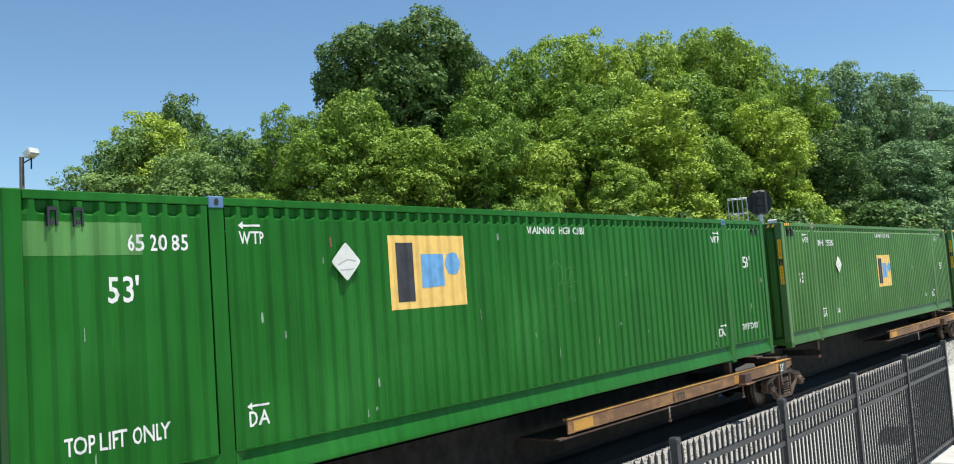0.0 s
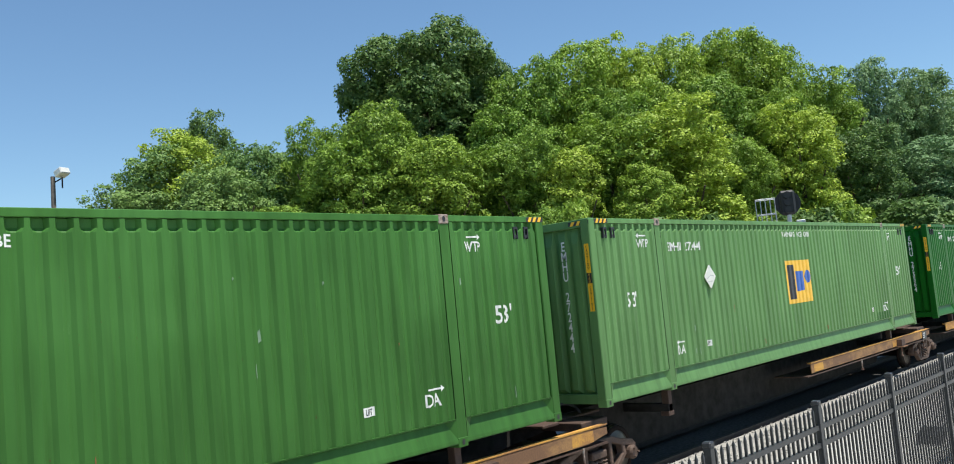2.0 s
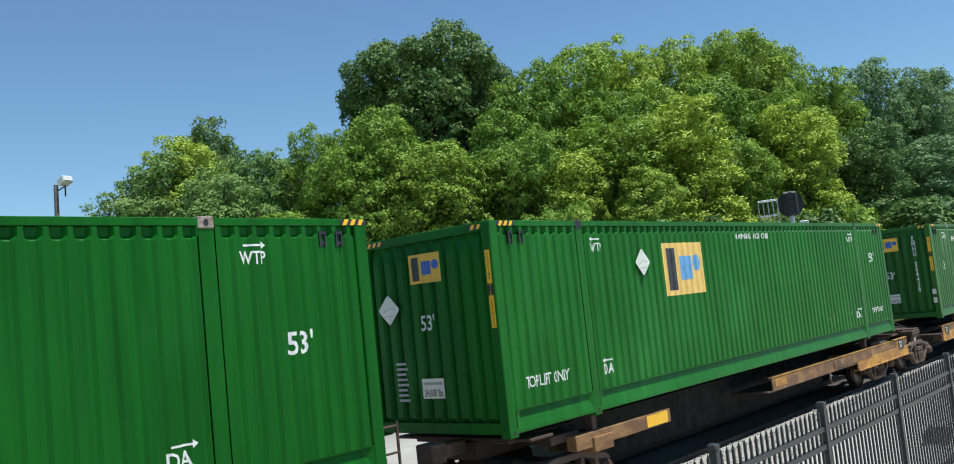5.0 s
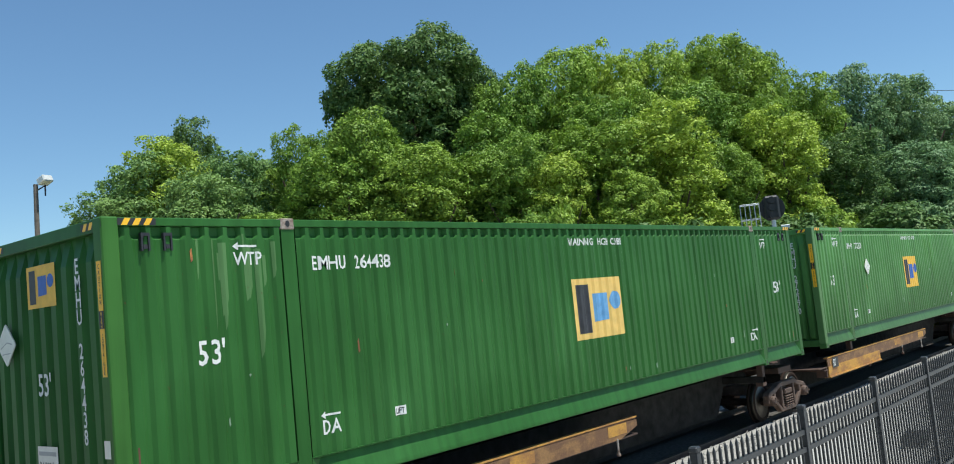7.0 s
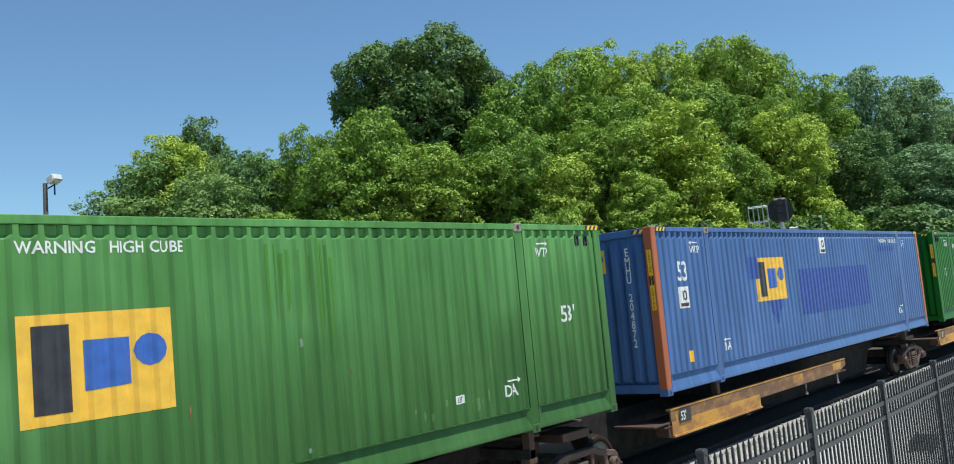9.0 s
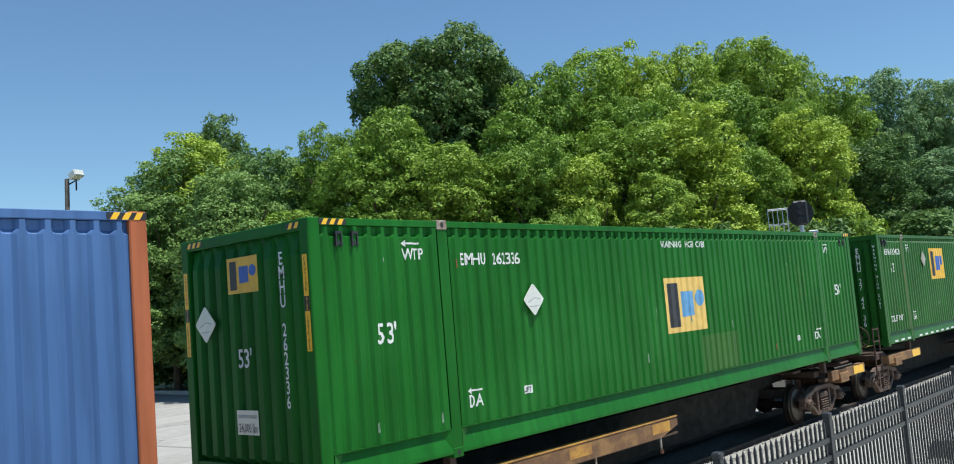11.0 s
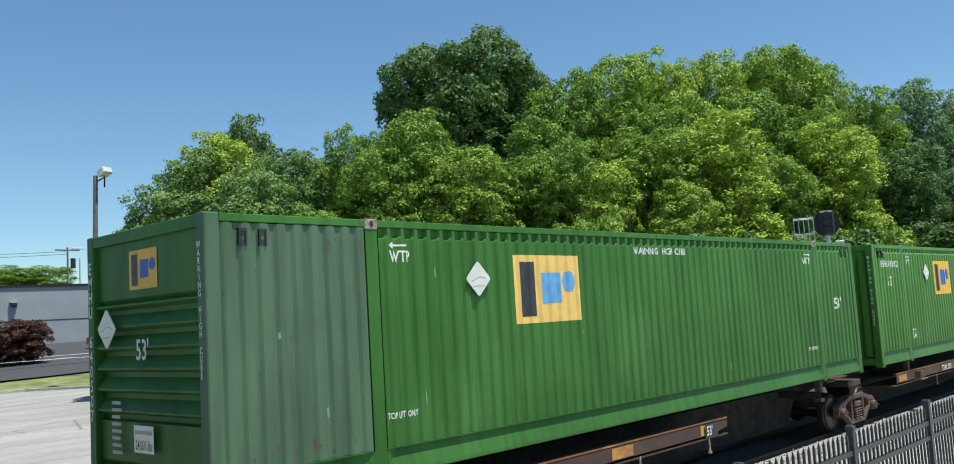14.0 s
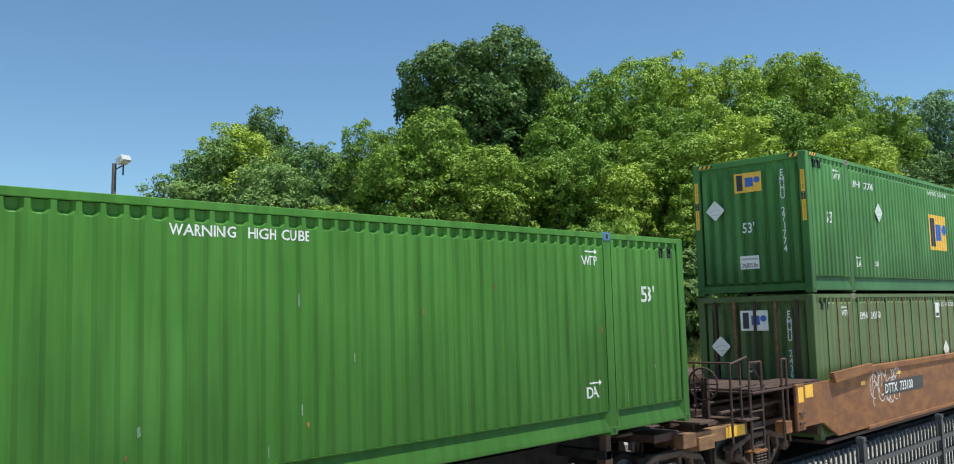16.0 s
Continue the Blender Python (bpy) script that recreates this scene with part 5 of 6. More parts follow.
# track
for y in (-0.72, 0.72):
    bm = bmesh.new()
    prof = [(-0.07, -0.17), (0.07, -0.17), (0.07, -0.155), (0.012, -0.14), (0.012, -0.04), (0.036, -0.03), (0.036, 0.0), (-0.036, 0.0), (-0.036, -0.03), (-0.012, -0.04), (-0.012, -0.14), (-0.07, -0.155)]
    a = [bm.verts.new((-120, TRACK_Y + y + u, z + RAIL_Z)) for u, z in prof]
    b = [bm.verts.new((320, TRACK_Y + y + u, z + RAIL_Z)) for u, z in prof]
    for k in range(12):
        bm.faces.new((a[k], a[(k + 1) % 12], b[(k + 1) % 12], b[k]))
    tagged(part("rail", bm, RAIL_STEEL), "steel running rail of the track", "rail", kind="structure")
bm = bmesh.new()
prism = [(-2.6, -0.40), (-2.1, -0.33), (-1.6, -0.24), (-1.0, -0.215), (-0.86, -0.30), (-0.78, -0.36), (1.45, -0.36), (2.3, -0.40)]
a = [bm.verts.new((-120, TRACK_Y + u, z)) for u, z in prism]
b = [bm.verts.new((320, TRACK_Y + u, z)) for u, z in prism]
for k in range(7):
    bm.faces.new((a[k], a[k + 1], b[k + 1], b[k]))
tagged(part("ballast", bm, BALLAST), "grey crushed stone ballast under the track", "ballast", kind="structure")
# dark slab over the ballast: the shade under the train, painted as stone colour
tagged(part("track_bed", boxes((-120, 320, TRACK_Y - 0.70, TRACK_Y + 1.45, -0.40, -0.352)), BED_SHADE), "stone between the rails, coloured dark for the train's shade", "ballast", kind="structure")


def loose_stones():
    """Crushed stones scattered over the near shoulder of the ballast."""
    rng = np.random.default_rng(9)
    n = 3600
    x = rng.uniform(6, 46, n)
    u = -2.4 + 1.58 * rng.random(n) ** 0.75
    z = np.interp(u, [-2.6, -2.1, -1.6, -1.0, -0.86], [-0.40, -0.33, -0.24, -0.215, -0.30])
    base = np.array([(1, 0, 0), (-0.5, 0.87, 0), (-0.5, -0.87, 0), (0.1, 0.1, 0.8), (0, 0, -0.6)])
    size = (0.014 + 0.024 * rng.random(n) ** 2)[:, None, None]
    v = base[None] * size * (0.7 + 0.6 * rng.random((n, 5, 3)))
    a = rng.uniform(0, 2 * math.pi, n)
    vx = v[..., 0] * np.cos(a)[:, None] - v[..., 1] * np.sin(a)[:, None]
    vy = v[..., 0] * np.sin(a)[:, None] + v[..., 1] * np.cos(a)[:, None]
    v = np.stack([vx + x[:, None], vy + TRACK_Y + u[:, None], v[..., 2] + z[:, None] + 0.008], 2)
    tri = np.array([(0, 1, 3), (1, 2, 3), (2, 0, 3), (1, 0, 4), (2, 1, 4), (0, 2, 4)])
    f = (np.arange(n)[:, None, None] * 5 + tri[None]).reshape(-1, 3)
    me = bpy.data.meshes.new("ballast_stones")
    me.from_pydata(v.reshape(-1, 3).tolist(), [], f.tolist())
    me.materials.append(BALLAST)
    tagged(new("ballast_stones", me), "loose pale crushed stones on the ballast shoulder", "stones", kind="stuff")


loose_stones()

# ---- fence ----
FY, FZ, FT, STEP = 3.72, -0.33, 1.44, 2.44


def fence():
    f = thing("fence", "black steel picket fence with capped posts beside the railway", "fence", at=pose(0, FY, 0))
    first = 7.0 - STEP * 3
    posts = [first + STEP * k for k in range(8)]
    for x in posts:
        p = put("post", shared("post", lambda: boxes((-0.036, 0.036, -0.036, 0.036, FZ, FT - 0.04), bevel=0.004)), FENCE_BLACK, f, Matrix.Translation((x, 0, 0)))
        put("post_cap", shared("post_cap", lambda: boxes((-0.043, 0.043, -0.043, 0.043, FT - 0.045, FT + 0.01), bevel=0.012)), FENCE_BLACK, p)
    for x in posts[:-1]:
        for z in (FT - 0.27, FT - 0.45, FZ + 0.14):
            put("rail", shared("rail", lambda: boxes((0.036, STEP - 0.036, -0.022, 0.022, -0.024, 0.024))), FENCE_BLACK, f, Matrix.Translation((x, 0, z)))
        n = 21
        for k in range(1, n):
            def picket():
                bm = boxes((-0.0115, 0.0115, -0.0115, 0.0115, FZ + 0.06, FT - 0.10))
                tip = bm.verts.new((0, 0, FT - 0.05))
                top = [v for v in bm.verts if abs(v.co.z - (FT - 0.10)) < 1e-6]
                top.sort(key=lambda v: math.atan2(v.co.y, v.co.x))
                for i in range(4):
                    bm.faces.new((top[i], top[(i + 1) % 4], tip))
                return bm
            put("picket", shared("picket", picket), FENCE_BLACK, f, Matrix.Translation((x + STEP * k / n, 0, 0)))
    return f


fence()
tagged(part("walkway", boxes((15.2, 32, 0.6, 4.0, -0.6, -0.30), bevel=0.02), CONCRETE), "pale concrete walkway slab beside the fence", "walkway", kind="structure")
g = thing("bike_rack", "low black metal rack on the gravel behind the fence", "bike rack", at=pose(17.1, 4.75, -0.38, 0, 0, 8) @ Matrix.Scale(0.72, 4))
for y in (-0.22, 0.22):
    part("rack_rail", boxes((-0.62, 0.62, y - 0.02, y + 0.02, 0.30, 0.34), (-0.62, 0.62, y - 0.02, y + 0.02, 0.04, 0.08), (-0.62, -0.58, y - 0.02, y + 0.02, 0, 0.3), (0.58, 0.62, y - 0.02, y + 0.02, 0, 0.3)), DARK_STEEL, g)
for k in range(9):
    part("rack_bar", boxes((-0.56 + 0.14 * k - 0.015, -0.56 + 0.14 * k + 0.015, -0.22, 0.22, 0.08, 0.30)), DARK_STEEL, g)

# ---- crossing signal ----
def crossing_signal():
    c = thing("crossing_signal", "aluminium railway crossing signal with crossbuck and lowered gate", "crossing signal", at=pose(13.3, 16.6, 0, 0, 0, 14))
    part("mast", tube(tube(bmesh.new(), (0, 0, 0.5), (0, 0, 5.1), 0.075, n=16), (0, 0, 4.75), (0, 0, 5.25), 0.10, n=16), ALU, c)
    part("base", tube(boxes((-0.17, 0.17, -0.17, 0.17, 0.05, 0.62), bevel=0.05), (0, 0, 0.6), (0, 0, 0.9), 0.12, n=14), ALU, c, "cast aluminium mast base")
    part("footing", boxes((-0.5, 0.5, -0.4, 0.4, -0.1, 0.08), bevel=0.02), CONCRETE, c)
    part("bell", lathe_y(bmesh.new(), [(-0.14, 0.05), (-0.12, 0.1), (0.0, 0.11), (0.02, 0.03)], 16), DARK_STEEL, c).matrix_basis = Matrix.Translation((-0.02, -0.10, 5.02))
    for a in (38, -38):
        part("crossbuck_blade", boxes((-0.55, 0.55, -0.02, 0.0, -0.10, 0.10), bevel=0.004), PLACARD, c).matrix_basis = pose(-0.36, -0.14 - 0.03 * (a > 0), 3.78, 0, a, -62)
    part("tracks_sign", boxes((-0.22, 0.22, -0.02, 0.0, -0.2, 0.2)), plain("sign_back", (0.45, 0.46, 0.46), 0.5, 0.3), c).matrix_basis = pose(-0.36, -0.10, 3.18, 0, 0, -42)
    arms = bmesh.new()
    tube(arms, (-0.85, 0, 2.66), (0.95, 0, 2.66), 0.03, n=8)
    tube(arms, (0, -0.4, 2.72), (0, 0.5, 2.72), 0.03, n=8)
    arm = part("lamp_arm", arms, ALU, c)
    for x, y, rz in ((-0.66, -0.1, -52), (0.40, -0.1, 200), (0.95, -0.1, 200)):
        bm = lathe_y(bmesh.new(), [(0.14, 0.05), (0.10, 0.13), (-0.02, 0.15), (-0.02, 0.22), (-0.03, 0.22), (-0.03, 0.02)], 20)
        l = part("flasher_lamp", bm, ALU if rz == -52 else DARK_STEEL, c)
        l.matrix_basis = pose(x, y, 2.45, 0, 0, rz)
        hood = bmesh.new()
        n = 12
        rings = [[hood.verts.new((math.cos(math.pi * k / n) * r, y2, math.sin(math.pi * k / n) * r)) for k in range(n + 1)] for y2, r in ((-0.03, 0.17), (-0.34, 0.17))]
        for k in range(n):
            hood.faces.new((rings[0][k], rings[0][k + 1], rings[1][k + 1], rings[1][k]))
        part("visor", hood, DARK_STEEL, l)
    part("junction_box", boxes((-0.16, 0.16, -0.14, 0.0, 1.9, 2.15), bevel=0.02), ALU, c)
    part("gate_mechanism", boxes((-0.42, 0.34, -0.32, 0.25, 1.02, 1.52), bevel=0.04), ALU, c, "grey gate motor housing")
    w = part("counterweight_arm", prism_xz(bmesh.new(), [(-0.95, 1.2), (-0.95, 1.36), (0.5, 1.42), (0.75, 1.25), (0.5, 1.05)], -0.40, -0.34), ALU, c)
    part("counterweight", boxes((-1.45, -0.9, -0.46, -0.28, 0.98, 1.45), bevel=0.03), ALU, c)
    RW = plain("gate_white", (0.72, 0.72, 0.70), 0.5)
    RR = plain("gate_red", (0.50, 0.045, 0.03), 0.5)
    for k in range(9):
        x = 0.6 + k * 0.42
        part("gate_arm", boxes((x, x + 0.42, -0.395, -0.355, 1.20, 1.31)), RR if k % 2 else RW, c, "red and white gate arm section")
    return c


crossing_signal()

# ---- wayside signal ----
def wayside_signal():
    c = thing("railway_signal", "black hooded railway signal on a mast with a caged ladder", "railway signal", at=pose(35.9, 14.3, rise(35.9, 14.3), 0, 0, -66))
    part("mast", tube(bmesh.new(), (0, 0, 0), (0, 0, 6.1), 0.09, n=14), ALU, c)
    h = part("signal_head", boxes((-0.30, 0.30, -0.16, 0.16, 5.25, 6.25), bevel=0.08), BLACK, c)
    part("backing_plate", tube(bmesh.new(), (0, 0.17, 5.75), (0, 0.2, 5.75), 0.52, n=24), BLACK, c)
    for z in (5.45, 5.75, 6.05):
        part("visor", tube(bmesh.new(), (0, -0.16, z), (0, -0.42, z), 0.13, 0.14, n=14), BLACK, h)
    cage = bmesh.new()
    for x in (-1.25, -1.06, -0.87, -0.68, -0.5):
        for y in (-0.3, 0.3):
            tube(cage, (x, y, 4.75), (x, y, 5.98), 0.015, n=6)
    for z in (4.75, 5.36, 5.98):
        for y in (-0.3, 0.3):
            tube(cage, (-1.25, y, z), (-0.5, y, z), 0.017, n=6)
        tube(cage, (-1.25, -0.3, z), (-1.25, 0.3, z), 0.017, n=6)
    piece_parts(cage, ALU, c, "railing_bar")
    part("platform", boxes((-1.3, 0.3, -0.35, 0.35, 4.70, 4.75)), ALU, c)
    lad = bmesh.new()
    for x in (-1.05, -0.7):
        tube(lad, (x, 0.32, 0), (x, 0.32, 4.7), 0.02, n=6)
    for k in range(14):
        tube(lad, (-1.05, 0.32, 0.3 + 0.32 * k), (-0.7, 0.32, 0.3 + 0.32 * k), 0.014, n=6)
    part("ladder", lad, ALU, c)
    part("bracket_lamp", boxes((0.25, 0.6, -0.1, 0.1, 4.85, 5.0), (0.3, 0.42, -0.05, 0.05, 4.6, 4.85), bevel=0.02), ALU, c)
    return c


wayside_signal()

# ---- poles ----
p = thing("light_pole", "weathered wooden pole with a white floodlight on top", "street lamp", at=pose(23.3, 53.4, 0.05))
part("pole", tube(bmesh.new(), (0, 0, -0.3), (0.25, 0, 12.6), 0.20, 0.13, 12), POLE_WOOD, p)
fl = part("floodlight", boxes((-0.35, 0.35, -0.55, 0.1, -0.12, 0.30), bevel=0.06), PLACARD, p, "white floodlight head")
fl.matrix_basis = pose(0.62, -0.15, 12.65, -22, 0, 15)
part("lamp_bracket", tube(tube(bmesh.new(), (0.25, 0, 12.2), (0.7, -0.1, 12.5), 0.04, n=8), (0.7, -0.2, 11.9), (0.72, -0.2, 12.6), 0.05, n=8), DARK_STEEL, p)
u = thing("utility_pole", "distant wooden utility pole with crossarm and transformer", "utility pole", at=pose(53.5, 131, 3.0))
part("pole", tube(bmesh.new(), (0, 0, 0), (0, 0, 13.2), 0.18, 0.13, 10), POLE_WOOD, u)
part("crossarm", boxes((-1.7, 1.7, -0.08, 0.08, 12.7, 12.9)), POLE_WOOD, u)
part("transformer", tube(bmesh.new(), (0.7, -0.2, 10.2), (0.7, -0.2, 11.6), 0.35, n=14), DARK_STEEL, u)
part("street_lamp_head", boxes((0.6, 2.4, -0.15, 0.15, 12.95, 13.15), bevel=0.05), ALU, u)
for x, h in ((3.0, 12.0),):
    part("second_pole", tube(bmesh.new(), (x, 3, 0), (x, 3, h), 0.14, 0.1, 10), ALU, u)
wire = bmesh.new()
for a, b in (((53.2, 131, 15.6), (-40, 118, 15.0)), ((53.2, 131, 15.2), (-40, 118, 14.4))):
    prev = None
    for k in range(25):
        s = k / 24
        q = Vector(a).lerp(Vector(b), s) - Vector((0, 0, 4 * 1.6 * s * (1 - s)))
        if prev is not None:
            tube(wire, prev, q, 0.03, n=5)
        prev = q
tagged(part("overhead_wire", wire, DARK_STEEL), "thin dark overhead wires between poles", "wire", kind="structure")
wire = bmesh.new()
prev = None
for k in range(13):
    s = k / 12
    q = Vector((85, 21, 18.4)).lerp(Vector((150, 14, 27)), s) - Vector((0, 0, 3 * s * (1 - s)))
    if prev is not None:
        tube(wire, prev, q, 0.03, n=5)
    prev = q
tagged(part("overhead_wire", wire, DARK_STEEL), "thin dark overhead wire above the trees", "wire", kind="structure")

# ---- trees ----
F_DARK = foliage("oak_and_shaded_leaf", (0.044, 0.104, 0.030), (0.180, 0.285, 0.082))
F_MID = foliage("broad_leaf", (0.076, 0.155, 0.022), (0.335, 0.48, 0.070))
F_LIGHT = foliage("light_leaf", (0.138, 0.228, 0.028), (0.45, 0.58, 0.086))
F_GREY = foliage("grey_green_leaf", (0.080, 0.165, 0.048), (0.27, 0.40, 0.115))
# paler, bluer leaf for far trees: distance haze mixed into the colour
F_HAZE = foliage("hazed_blue_green_leaf", (0.095, 0.18, 0.085), (0.29, 0.42, 0.18))
F_RED = foliage("reddish_leaf", (0.05, 0.025, 0.02), (0.15, 0.065, 0.04))


def crown_mesh(name, seed, boughs, leaves, size, shape, low=0.12, big=0.2, clumps=26, tall=2.2):
    """A crown 1 wide and 1 high, to be drawn out to tall times its width: boughs set in a loose shell, each a heap of leafy clumps, with dark gaps between."""
    rng = np.random.default_rng(seed)
    heart, R = [], []
    for k in range(boughs):
        h = low + (1 - big / tall - low) * ((k + rng.random()) / boughs) ** 0.85
        a = k * 2.39996 + rng.random() * 0.8
        r = max(0.0, 0.5 * shape((h - low) / (1 - low)) - big * 0.6) * (0.7 + 0.4 * rng.random())
        heart.append((r * math.cos(a), r * math.sin(a), h * tall))
        R.append(big * (0.6 + 0.65 * rng.random()))
    heart, R = np.array(heart), np.array(R)
    own = np.repeat(np.arange(boughs), clumps)
    n = len(own)
    d = rng.normal(size=(n, 3))
    d[:, 2] = np.abs(d[:, 2]) * 0.9 - 0.25
    d /= np.linalg.norm(d, axis=1)[:, None]
    squash = np.array((1, 1, 0.75))
    cen = heart[own] + d * (R[own] * (0.62 + 0.42 * rng.random(n)))[:, None] * squash
    gap = np.linalg.norm((cen[:, None] - heart[None]) / squash, axis=2) / R[None]
    gap[np.arange(n), own] = 9
    keep = gap.min(1) > 0.62
    cen, d, own = cen[keep], d[keep], own[keep]
    rad = R[own] * (0.22 + 0.24 * rng.random(len(own)))
    pick = rng.choice(len(cen), leaves, p=rad ** 2 / np.sum(rad ** 2))
    u = rng.normal(size=(leaves, 3)) + d[pick] * 0.8 + np.array((0, 0, 0.5))
    u /= np.linalg.norm(u, axis=1)[:, None]
    far = 0.6 + 0.4 * np.sqrt(rng.random(leaves)) + 0.45 * rng.random(leaves) ** 7
    pos = cen[pick] + u * (rad[pick] * far)[:, None] * np.array((1, 1, 0.62))
    deep = rng.random(leaves) < 0.12
    inner = heart[own[pick]] + u * (R[own[pick]] * 0.65 * rng.random(leaves))[:, None]
    pos = np.where(deep[:, None], inner, pos)
    nrm = u * 0.8 + rng.normal(size=(leaves, 3)) * 0.38 + np.array((0, 0, 0.25))
    nrm /= np.linalg.norm(nrm, axis=1)[:, None]
    t = np.cross(nrm, rng.normal(size=(leaves, 3)))
    t /= np.linalg.norm(t, axis=1)[:, None]
    s = np.cross(nrm, t)
    pos[:, :2] *= 0.5 / np.quantile(np.hypot(pos[:, 0], pos[:, 1]), 0.995)
    pos[:, 2] *= tall / np.quantile(pos[:, 2], 0.9985)
    L = size * (0.6 + 0.8 * rng.random(leaves))[:, None]
    v = np.stack([pos - t * L * 0.8, pos + s * L * 0.55 + t * L * 0.35, pos - s * L * 0.55 + t * L * 0.6], 1).reshape(-1, 3)
    v[:, 2] /= tall
    me = bpy.data.meshes.new(name)
    me.from_pydata(v.tolist(), [], np.arange(leaves * 3).reshape(-1, 3).tolist())
    return me


ROUND = lambda h: math.sin(math.pi * min(1, 0.16 + 0.76 * h)) ** 0.6
BROAD = lambda h: (1 - h) ** 0.35 * (0.6 + 0.4 * min(1, 3 * h + 0.3))
DROOP = lambda h: (1 - h * h) ** 0.5
CROWNS = [crown_mesh("crown", 11, 40, 70000, 0.0145, ROUND, 0.45, 0.20, 30, 2.0), crown_mesh("crown", 12, 46, 62000, 0.0162, BROAD, 0.12, 0.24),
          crown_mesh("crown", 13, 50, 62000, 0.0156, DROOP, 0.14, 0.21, 26, 1.9), crown_mesh("crown", 14, 46, 62000, 0.0162, ROUND, 0.12, 0.23),
          crown_mesh("crown", 15, 36, 22000, 0.0200, BROAD, 0.05, 0.20, 26, 1.4)]
BUSHES = [crown_mesh("crown", 21, 16, 22000, 0.023, BROAD, 0.08, 0.25, 26, 0.9), crown_mesh("crown", 22, 16, 22000, 0.023, ROUND, 0.08, 0.25, 26, 0.9)]


def trunk_mesh(seed):
    rng = random.Random(seed)
    bm = bmesh.new()
    tube(bm, (0, 0, -0.02), (0.01, 0, 0.35), 0.022, 0.016, 9)
    for k in range(7):
        a = k * 2.4 + rng.random()
        z0, z1 = 0.18 + 0.05 * k, 0.45 + 0.06 * k
        r = 0.16 + 0.14 * rng.random()
        tube(bm, (0.005, 0, z0), (r * math.cos(a), r * math.sin(a), z1), 0.011, 0.004, 6)
    tube(bm, (0.01, 0, 0.35), (-0.01, 0.02, 0.85), 0.016, 0.005, 8)
    return bm


TRUNKS = [finish("trunk", trunk_mesh(k)) for k in range(2)]


def tree(az, dist, top, width, kind, leaf, label, name="tree", low=None):
    x, y = dist * math.sin(radians(az)), dist * math.cos(radians(az))
    g = rise(x, y)
    h = 2.79 + dist * math.tan(radians(top)) - g
    c = thing(name, label, "tree" if name == "tree" else "bush", "trees behind the railway", at=pose(x, y, g, 0, 0, (az * 37) % 360))
    put("trunk", TRUNKS[kind % 2], BARK, c, Matrix.Diagonal((h * 0.8, h * 0.8, h * 0.95, 1)))
    put("crown", CROWNS[kind] if name == "tree" else BUSHES[kind % 2], leaf, c, Matrix.Diagonal((width, width, h * 0.985, 1)))
    return c


